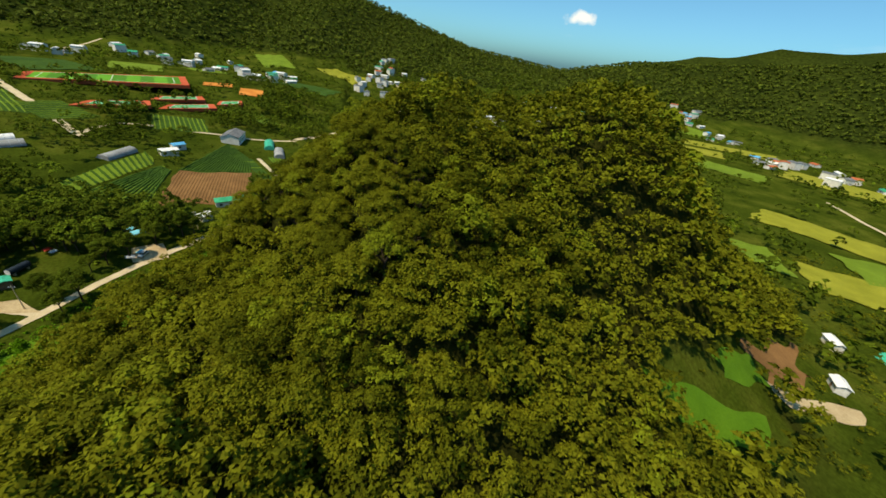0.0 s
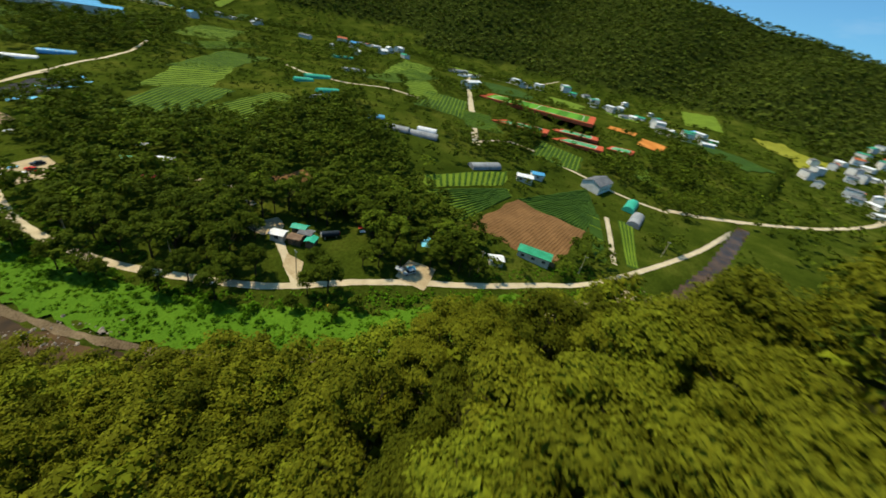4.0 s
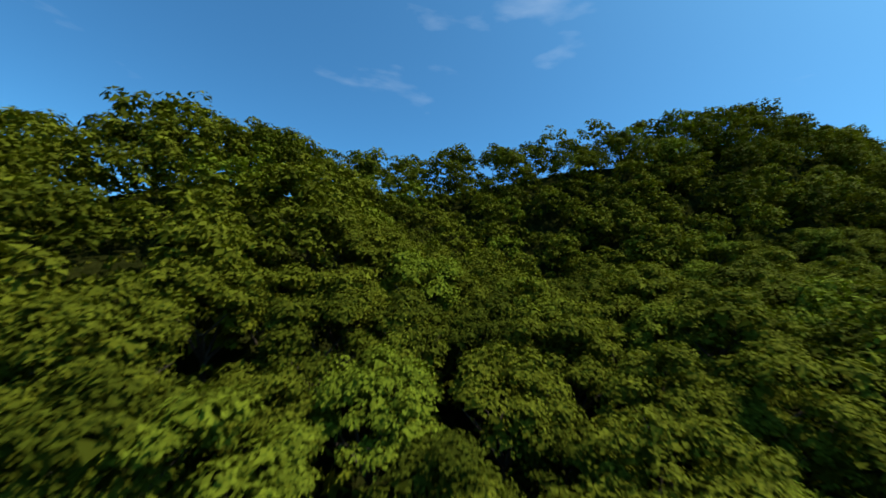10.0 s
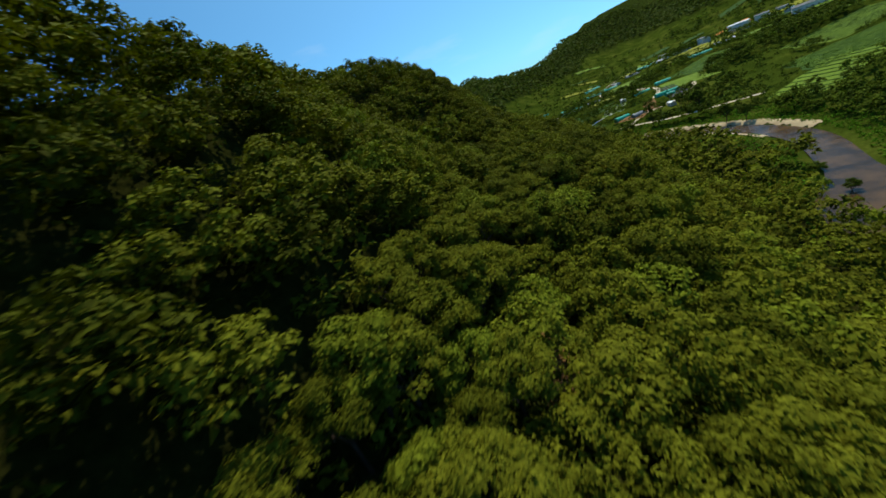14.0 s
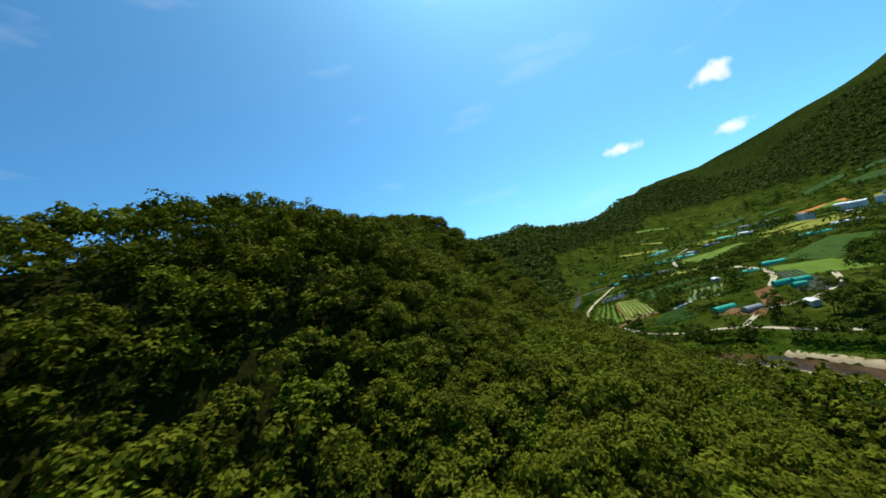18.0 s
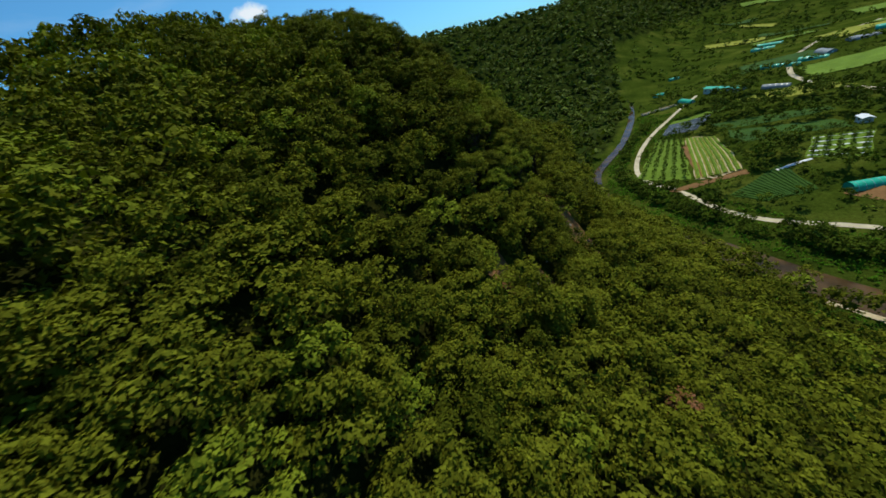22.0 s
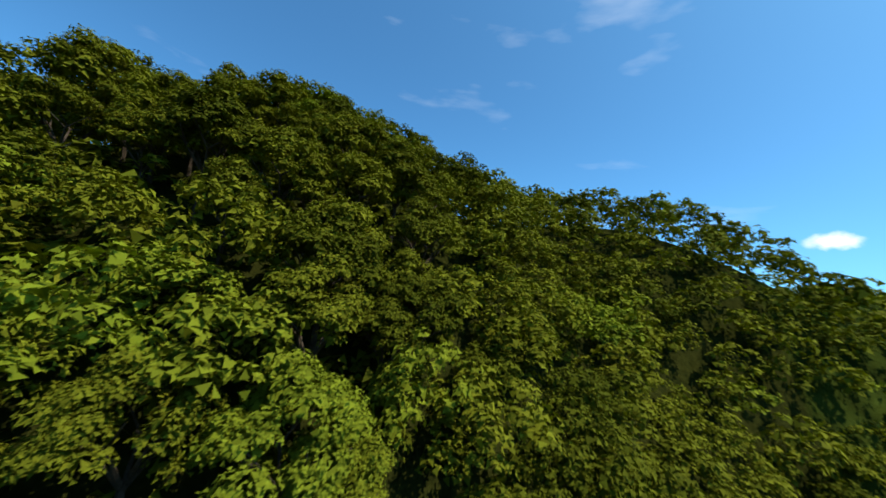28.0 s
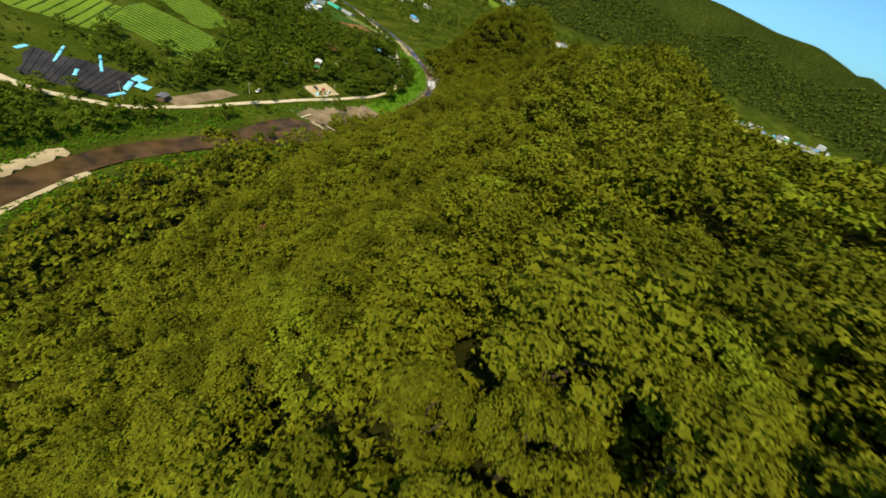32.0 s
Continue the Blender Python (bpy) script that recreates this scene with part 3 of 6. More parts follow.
GREY_NET = surface("grey_shade_net", (0.16, 0.17, 0.18), (0.34, 0.36, 0.37), 4.0, 0.2, 0.8, 0.3, 0.03)
WHITE_SHEET = surface("white_sheet", (0.55, 0.57, 0.58), (0.8, 0.81, 0.82), 3.0, 0.3, 0.5, 0.1, 0.02)
BLUE_ROOF = surface("blue_sheet_roof", (0.04, 0.24, 0.45), (0.1, 0.42, 0.68), 2.0, 0.2, 0.4, 0.2, 0.02)
BLUE_TARP = surface("light_blue_tarp", (0.08, 0.45, 0.62), (0.2, 0.62, 0.8), 3.0, 0.4, 0.5, 0.5, 0.08)
RED_ROOF = surface("red_tile_roof", (0.3, 0.07, 0.03), (0.5, 0.16, 0.07), 4.0, 0.4, 0.7, 0.5, 0.05)
GREY_ROOF = surface("grey_tile_roof", (0.07, 0.075, 0.085), (0.2, 0.21, 0.22), 4.0, 0.4, 0.7, 0.5, 0.05)
WHITE_WALL = surface("white_plaster", (0.5, 0.48, 0.44), (0.74, 0.72, 0.68), 2.0, 0.3, 0.85, 0.1, 0.02)
BROWN_WALL = surface("brown_boards", (0.12, 0.07, 0.045), (0.27, 0.18, 0.12), 3.0, 0.5, 0.8, 0.3, 0.03)
RED_COURT = surface("red_court", (0.38, 0.06, 0.025), (0.52, 0.11, 0.05), 1.0, 0.05, 0.85, 0.1, 0.01)
GREEN_COURT = surface("green_court", (0.03, 0.24, 0.1), (0.07, 0.36, 0.16), 1.0, 0.05, 0.8, 0.1, 0.01)
PITCH_DARK = surface("mown_turf_dark", (0.035, 0.14, 0.012), (0.06, 0.2, 0.02), 2.0, 0.08, 0.9, 0.3, 0.05)
PITCH_LIGHT = surface("mown_turf_light", (0.07, 0.24, 0.02), (0.1, 0.31, 0.03), 2.0, 0.08, 0.9, 0.3, 0.05)
ORANGE_EARTH = surface("orange_earth", (0.45, 0.15, 0.03), (0.65, 0.26, 0.06), 1.0, 0.05, 0.9, 0.2, 0.05)
GRASS = surface("meadow_grass", (0.045, 0.12, 0.006), (0.085, 0.19, 0.012), 2.5, 0.08, 0.95, 0.9, 0.3)
SAND = surface("sandy_earth", (0.3, 0.22, 0.12), (0.5, 0.4, 0.25), 2.0, 0.12, 0.95, 0.4, 0.06)
GLASS = surface("dark_window_glass", (0.02, 0.025, 0.03), (0.05, 0.06, 0.07), 2.0, 0.5, 0.1, 0.0, 0.01, 0.0, 0.5)
METAL = surface("galvanised_steel", (0.35, 0.36, 0.37), (0.55, 0.56, 0.57), 6.0, 0.8, 0.4, 0.1, 0.01, 0.8)
RUBBER = surface("black_rubber", (0.012, 0.012, 0.012), (0.03, 0.03, 0.03), 8.0, 1.0, 0.8, 0.1, 0.01)
YELLOW_PAINT = surface("yellow_plastic", (0.6, 0.3, 0.02), (0.75, 0.42, 0.04), 5.0, 0.8, 0.4, 0.05, 0.01)
RED_PAINT = surface("red_paint", (0.45, 0.03, 0.02), (0.6, 0.06, 0.04), 5.0, 0.8, 0.5, 0.05, 0.01)
DARK_TANK = surface("dark_blue_tank", (0.01, 0.018, 0.028), (0.03, 0.045, 0.06), 3.0, 0.6, 0.5, 0.1, 0.02)
HILL_LEAF = leaf_material("hill_wood_leaves", (0.055, 0.078, 0.009), (0.075, 0.1, 0.012), (0.1, 0.13, 0.017), 0.05)
VALLEY_LEAF = leaf_material("valley_leaves", (0.036, 0.056, 0.005), (0.07, 0.1, 0.009), (0.11, 0.16, 0.014), 0.02)
MEADOW_LEAF = leaf_material("meadow_leaves", (0.05, 0.13, 0.006), (0.07, 0.17, 0.009), (0.11, 0.22, 0.014), 0.02)


def at_land(x, y, lift=0.0):
    return float(land(np.array([x]), np.array([y]))[0]) + lift


# ---- roads and tracks ----
TRACKS = [([(27.9, 44.0), (35.5, 56.4), (43.8, 70.4)], 2.6), ([(192.4, 51.0), (255.8, 80.5), (332.3, 114.4), (403.8, 146.2)], 5.0), ([(197.3, 53.0), (217.2, 48.7), (233.5, 33.7), (224.2, 3.4), (211.4, -43.4), (221.4, -76.4)], 3.0),
          ([(244.2, 120.3), (239.2, 152.4), (212.6, 203.4), (234.6, 259.7)], 3.0), ([(42.2, 123.9), (54.6, 105.0), (48.7, 85.5)], 2.2), ([(169.4, -39.5), (121.1, -46.4)], 2.6),
          ([(63.5, 300.0), (95.2, 316.0), (137.5, 328.8), (185.1, 371.6)], 3.0), ([(-16.3, 491.0), (-3.7, 521.3), (-16.4, 590.1), (-49.4, 653.2), (-38.8, 765.0), (45.6, 892.2)], 3.4), ([(-45.4, 438.7), (-31.2, 457.6), (-8.6, 458.3), (14.6, 479.1), (17.4, 520.6)], 3.0),
          ([(403.8, 146.2), (494.8, 181.1), (607.4, 162.1), (721.9, 88.0)], 4.5), ([(225.0, -76.5), (288.3, -171.8), (402.5, -285.8), (593.6, -359.5)], 4.5), ([(-250, 20), (-262, -120), (-200, -300), (-49.3, -497.2)], 3.4)]
for line, wide in TRACKS:
    far_off = 0.14 if line[0][0] < 260 and line[0][1] < 500 else 0.4
    v, f = ribbon(line, wide, far_off, 4, 2.0, ragged=0.14, seed=wide + line[0][0])
    tagged(new("road", mesh_from("road", v, f, CONCRETE, True)), "narrow pale concrete farm lane between the fields", "road", kind="structure")

# ---- fields ----
PLOTS = []


def sorted_corners(corners):
    c = np.array(corners, float)
    m = c.mean(0)
    return c[np.argsort(np.arctan2(c[:, 1] - m[1], c[:, 0] - m[0]))]


def quad_point(c, s, t):
    return (c[0] * ((1 - s) * (1 - t))[..., None] + c[1] * (s * (1 - t))[..., None] + c[2] * (s * t)[..., None] + c[3] * ((1 - s) * t)[..., None])


def plot(name, corners, mat, label, lift=0.16, category="field", ragged=0.02):
    """A four-cornered piece of ground laid over the land, with a slightly uneven rim."""
    c = sorted_corners(corners)
    PLOTS.append(c)
    a, b = max(np.hypot(*(c[1] - c[0])), np.hypot(*(c[2] - c[3]))), max(np.hypot(*(c[3] - c[0])), np.hypot(*(c[2] - c[1])))
    nx, ny = max(3, int(a / 2.5)), max(3, int(b / 2.5))
    s, t = np.meshgrid(np.linspace(0, 1, nx), np.linspace(0, 1, ny), indexing="ij")
    t2 = t + ragged * np.sin(s * a * 0.35 + c[0][0]) * (t - 0.5) * 2
    s2 = s + ragged * np.sin(t * b * 0.31 + c[0][1]) * (s - 0.5) * 2
    g = quad_point(c, s2, t2)
    z = land(g[..., 0], g[..., 1]) + lift
    v = np.dstack([g, z]).reshape(-1, 3)
    return tagged(new(name, mesh_from(name, v, grid_faces(nx, ny), mat, True)), label, category, kind="structure"), c


def crop_rows(field, c, mat, count, along=True, width=0.55, height=0.5, lift=0.16, label="rows of low green crop plants", seed=0, gap=0.0):
    """Ridged rows of plants across a field, as one mesh under it."""
    rng = np.random.default_rng(seed)
    verts, faces = [], []
    for k in range(count):
        u = (k + 0.5) / count
        length = np.hypot(*((c[1] - c[0]) if along else (c[3] - c[0])))
        n = max(4, int(length / 1.6))
        w = np.linspace(0.02, 0.98, n)
        p = quad_point(c, w, np.full(n, u)) if along else quad_point(c, np.full(n, u), w)
        d = np.gradient(p, axis=0)
        d /= np.hypot(d[:, 0], d[:, 1])[:, None] + 1e-9
        left = np.stack([-d[:, 1], d[:, 0]], -1)
        z = land(p[:, 0], p[:, 1]) + lift
        wide = width * rng.uniform(0.7, 1.25, n) * np.where(rng.uniform(size=n) < gap, 0.25, 1)
        high = height * rng.uniform(0.6, 1.25, n)
        base = sum(len(q) for q in verts)
        rows = [np.column_stack([p - left * wide[:, None], z - 0.05]), np.column_stack([p - left * wide[:, None] * 0.5, z + high]),
                np.column_stack([p + left * wide[:, None] * 0.5, z + high * 0.95]), np.column_stack([p + left * wide[:, None], z - 0.05])]
        verts.append(np.vstack(rows))
        i = np.arange(n - 1)
        for r in range(3):
            faces.append(np.stack([base + r * n + i, base + r * n + i + 1, base + (r + 1) * n + i + 1, base + (r + 1) * n + i], -1))
    ob = part("crop_rows", mesh_from("crop_rows", np.vstack(verts), np.vstack(faces), mat), field, label)
    ob["kind"] = "stuff"
    return ob


f, c = plot("field", [(96.7, 16.4), (140.8, 6.6), (139.5, -31.2), (96.4, -22.3)], SOIL, "bare brown ploughed field beside the lane")
crop_rows(f, c, SOIL, 26, True, 0.5, 0.16, label="low ploughed soil ridges")
f, c = plot("field", [(140.8, 6.6), (198.8, -24.9), (169.2, -33.3), (139.5, -31.2)], DARK_CROP, "dark green crop field on the valley floor")
crop_rows(f, c, DARK_CROP, 22, True, 0.6, 0.4)
f, c = plot("field", [(108.5, 44.2), (147.2, 13.5), (140.7, 9.7), (97.7, 19.4)], LIGHT_CROP, "striped green vegetable field with bare furrows")
crop_rows(f, c, DARK_CROP, 12, True, 0.7, 0.5)
f, c = plot("field", [(120.0, 51.9), (169.6, 20.5), (149.1, 16.5), (110.5, 45.1)], LIGHT_CROP, "striped green vegetable field with bare furrows")
crop_rows(f, c, DARK_CROP, 14, True, 0.7, 0.5, seed=2)
for q in ([(167.4, -35.3), (119.1, -43.1), (119.0, -36.9), (167.2, -28.1)], [(171.4, -45.8), (125.1, -51.9), (125.2, -57.1), (174.5, -54.1)]):
    f, c = plot("field", q, DARK_CROP, "narrow dark green crop strip beside a track")
    crop_rows(f, c, LIGHT_CROP, 4, True, 0.5, 0.35)
f, c = plot("field", [(-129.5, 490.4), (-126.5, 566.3), (-111.4, 559.8), (-104.2, 484.3)], LIGHT_CROP, "orchard ground with mown green grass")
f, c = plot("field", [(-110.3, 559.6), (-94.0, 553.0), (-83.2, 490.0), (-102.0, 483.1)], SAND, "striped field of green and straw-yellow crop rows")
crop_rows(f, c, LIGHT_CROP, 7, abs(c[1][1] - c[0][1]) > 40, 0.9, 0.6)
crop_rows(f, c, YELLOW_CROP, 15, abs(c[1][1] - c[0][1]) > 40, 0.35, 0.35, label="straw-yellow crop rows", seed=4)
f, c = plot("field", [(-88.7, 465.8), (-76.6, 459.1), (-60.1, 466.6), (-69.9, 492.9)], DARK_CROP, "smooth dark green crop field above the lane")
crop_rows(f, c, DARK_CROP, 16, True, 0.6, 0.35)
f, c = plot("field", [(-61.1, 496.3), (-41.4, 493.2), (-35.7, 518.4), (-56.1, 519.4)], LIGHT_CROP, "orchard ground with pale ground sheets")
crop_rows(f, c, WHITE_SHEET, 5, True, 0.6, 0.1, label="white ground sheets", gap=0.5)
f, c = plot("field", [(-26.5, 487.9), (-16.3, 491.0), (-19.8, 456.3), (-29.1, 459.1)], SOIL, "bare dark brown soil field")
crop_rows(f, c, SOIL, 9, False, 0.4, 0.2)
plot("field", [(-53, 612), (-24, 612), (-38, 640), (-84, 634)], YELLOW_CROP, "yellow-green grass field")
plot("field", [(-88.5, 562.9), (-38.8, 566.6), (-45.1, 578.2), (-97.2, 581.8)], DARK_CROP, "dark green crop field")
plot("field", [(-83.8, 530.3), (-40.3, 527.9), (-42.9, 547.5), (-88.5, 560.2)], DARK_CROP, "dark green crop field")
plot("field", [(-1.1, 503.6), (36.4, 491.0), (27.2, 525.1), (-4.4, 536.6)], LIGHT_CROP, "light green crop field")
f, c = plot("field", [(-8.3, 471.9), (10.3, 468.9), (4.5, 516.7), (-5.5, 519.1)], BLACK_SHEET, "dark mulched vegetable rows")
crop_rows(f, c, DARK_CROP, 5, abs(c[1][1] - c[0][1]) > 30, 0.6, 0.4)
f, c = plot("field", [(-124.5, 574), (-122, 600), (-96, 608), (-104, 574)], BLACK_SHEET, "black mulched plot with rows of grey nets beside the lane")
crop_rows(f, c, GREY_NET, 13, abs(c[1][1] - c[0][1]) < 20, 0.5, 0.5, label="grey netted rows")
plot("field", [(-120, 610), (-87, 621), (-88, 612), (-121, 602)], LIGHT_CROP, "narrow light green strip of crop", lift=0.2)
plot("field_path", [(-112, 476), (-109, 473), (-82, 486), (-84, 490)], SOIL, "bare brown earth path beside the orchard", lift=0.24, category="path", ragged=0.06)
plot("field_path", [(-112, 545), (-109, 545), (-98.5, 486), (-101.5, 486)], SOIL, "bare brown earth path between orchard and crop rows", lift=0.24, category="path", ragged=0.06)
plot("yard", [(38, 69), (46, 67), (48, 74), (39, 76)], SAND, "bare sandy earth behind the huts", category="yard", lift=0.2, ragged=0.12)
plot("field", [(-29.2, 455.0), (-48.1, 469.4), (-54.7, 462.6), (-32.9, 447.9)], SOIL, "bare brown strip beside a greenhouse")
bed, c = plot("covered_bed", [(92.7, 282.1), (73.5, 296.6), (45.8, 276.5), (56.1, 252.6)], BLACK_SHEET, "black sheeted vegetable beds edged with light blue tarps", category="garden bed")
crop_rows(bed, c, BLACK_SHEET, 14, True, 0.5, 0.25, label="raised black sheeted beds")
plot("gravel_patch", [(29.4, 217.9), (38.4, 225.4), (38.8, 255.7), (30.2, 255.1)], GRAVEL, "pale grey gravel lay-by beside the road", category="gravel")
plot("yard", [(28.9, 44.1), (36.8, 49.9), (36.5, 56.4), (31.6, 53.4)], SAND, "sandy concrete yard in front of the huts", category="yard", lift=0.2)
plot("yard", [(10.5, 152.2), (25.0, 151.3), (26.3, 171.6), (13.7, 173.2)], SAND, "brown earth parking yard beside the road", category="yard", lift=0.2)
plot("yard", [(50.1, 12.2), (62.2, 13.9), (59.9, 24.0), (49.8, 23.1)], SAND, "bare sandy storage yard", category="yard", lift=0.2)
plot("yard", [(64.2, 87.6), (78.3, 82.6), (81.1, 92.7), (67.0, 97.4)], SOIL, "bare brown earth yard among trees", category="yard", lift=0.2)
plot("clearing", [(-86, -86), (-95, -86), (-115, -112), (-106, -118)], GRASS, "bright green grass clearing at the wood's edge", category="grass", lift=0.25, ragged=0.09)
plot("clearing", [(-90, -112), (-97, -115), (-104, -136), (-95, -140)], GRASS, "bright green grass strip beside the bare earth", category="grass", lift=0.25, ragged=0.12)
plot("clearing", [(-93, -140), (-103, -138), (-111, -160), (-99, -176)], SOIL, "bare red-brown earth plot", category="earth", lift=0.28, ragged=0.16)
plot("clearing", [(-104, -138), (-109, -136), (-126, -158), (-121, -162)], SAND, "narrow bare earth track beside the clearing", category="earth", lift=0.24, ragged=0.1)
plot("bare_slope", [(-128, 325), (-121, 325), (-121, 332), (-128, 332)], SOIL, "bare brown earth and rock on the wooded slope", category="earth", lift=0.3, ragged=0.2)
plot("bare_slope", [(-130, 350), (-121, 350), (-120, 360), (-130, 360)], SOIL, "bare brown earth and rock on the wooded slope", category="earth", lift=0.3, ragged=0.2)
for x, y in ((-133, 359), (-131, 322), (-89, 128)):
    plot("bare_slope", [(x - 4, y - 4), (x + 3.5, y - 4), (x + 4, y + 3.5), (x - 3, y + 4)], SOIL, "bare brown earth and rock on the wooded slope", category="earth", lift=0.3, ragged=0.2)
# meadows and fields farther off
FAR_PLOTS = [(256.7, 108.7, 70, 40, 0), (290.1, 150.1, 90, 30, 1), (315.9, 184.2, 110, 34, 0), (372.2, 206.2, 120, 40, 1), (245.6, 70.2, 40, 30, 0), (241.1, 2.4, 40, 34, 0), (285.8, -60.6, 36, 20, 1), (431.3, 100.9, 60, 60, 0),
             (494.6, 37.3, 70, 50, 1), (531.6, -35.3, 60, 40, 1), (445.4, -146.3, 90, 40, 0), (578.3, 211.5, 90, 50, 1), (101.5, 211.0, 60, 40, 0), (143.2, 253.9, 70, 40, 1), (130.6, 173.8, 50, 30, 1), (191.6, 285.5, 80, 40, 0),
             (55.5, 388.0, 60, 30, 1), (83.4, 421.7, 60, 40, 0), (112.4, 478.4, 70, 44, 1), (40.3, 555.4, 60, 40, 0), (-8.8, 676.9, 60, 40, 1), (80.1, 693.0, 80, 40, 2), (169.9, 565.4, 80, 40, 1), (-49.4, 740.4, 50, 34, 0), (25.0, 817.9, 70, 40, 2),
             (281.1, 416.7, 90, 50, 1), (240.8, 346.3, 70, 40, 0), (-258, -60, 30, 70, 2), (-275, 20, 30, 80, 2), (-250, -160, 40, 60, 1), (-200, -260, 50, 50, 2), (-120, -330, 60, 40, 1), (-71, -369, 80, 40, 2), (-111, -282, 60, 40, 2), (-190, -800, 160, 60, 2), (-330, -680, 150, 60, 2), (-470, -670, 170, 60, 2), (-590, -700, 120, 60, 1), (-60, -610, 150, 70, 2), (110, -700, 130, 60, 2), (220, -760, 110, 50, 1),
             (47.7, -523.4, 80, 50, 1), (125.0, -605.9, 80, 60, 2), (-51.8, -261.6, 50, 40, 1), (666.3, -150.2, 90, 50, 1), (610.4, -259.8, 90, 50, 2), (-290, 130, 34, 70, 1)]
for k, (x, y, w, h, kind) in enumerate(FAR_PLOTS):
    t = 0.35 * math.sin(k * 2.1) + 0.35
    ca, sa = math.cos(t), math.sin(t)
    q = [(x + (i * w * ca - j * h * sa) / 2, y + (i * w * sa + j * h * ca) / 2) for i, j in ((-1, -1), (1, -1), (1, 1), (-1, 1))]
    fine = x < 430 and -200 < y < 660 and x > -250
    f, c = plot("field", q, (DARK_CROP, LIGHT_CROP, YELLOW_CROP)[kind], ("dark green field on the valley floor", "light green field on the valley floor", "yellow-green field on the valley floor")[kind], 0.16 if fine else 0.7)
    if fine:
        crop_rows(f, c, (LIGHT_CROP, DARK_CROP, LIGHT_CROP)[kind], int(h / 3), True, 0.6, 0.35, seed=k)

# terraced plots up the slope towards the mountain's foot
_rng = np.random.default_rng(91)
for k in range(110):
    x, y = _rng.uniform(-95, 620), _rng.uniform(560, 1180)
    z = at_land(x, y)
    if z > 74 or to_line(np.array([x]), np.array([y]), STREAM)[1][0] > 0 or x < -70 and y < 640 or any(abs(x - c.mean(0)[0]) < 55 and abs(y - c.mean(0)[1]) < 34 for c in PLOTS):
        continue
    w, h, t = _rng.uniform(36, 70), _rng.uniform(16, 30), _rng.uniform(-0.3, 0.5)
    q = [(x + (i * w * math.cos(t) - j * h * math.sin(t)) / 2, y + (i * w * math.sin(t) + j * h * math.cos(t)) / 2) for i, j in ((-1, -1), (1, -1), (1, 1), (-1, 1))]
    kind = int(_rng.integers(3))
    plot("field", q, (DARK_CROP, LIGHT_CROP, YELLOW_CROP)[kind], ("dark green terraced field on the upper slope", "light green terraced field on the upper slope", "yellow-green terraced field on the upper slope")[kind], 1.2)

# ---- sports ground ----


def flat_plot(name, corners, mat, z, parent, label="", thick=0.12):
    """A level slab with four corners."""
    c = sorted_corners(corners)
    bm = bmesh.new()
    top = [bm.verts.new((x, y, z)) for x, y in c]
    low = [bm.verts.new((x, y, z - thick)) for x, y in c]
    bm.faces.new(top)
    for i in range(4):
        bm.faces.new((low[i], low[(i + 1) % 4], top[(i + 1) % 4], top[i]))
    me = bpy.data.meshes.new(name)
    bm.to_mesh(me)
    bm.free()
    me.materials.append(mat)
    return part(name, me, parent, label) if parent else new(name, me)


def bar(name, a, b, width, z, mat, parent, label=""):
    a, b = np.array(a, float), np.array(b, float)
    d = (b - a) / np.hypot(*(b - a))
    n = np.array((-d[1], d[0])) * width / 2
    return flat_plot(name, [a - n, b - n, b + n, a + n], mat, z, parent, label, 0.04)


def at(c, s, t):
    return quad_point(c, np.array(s, float), np.array(t, float))


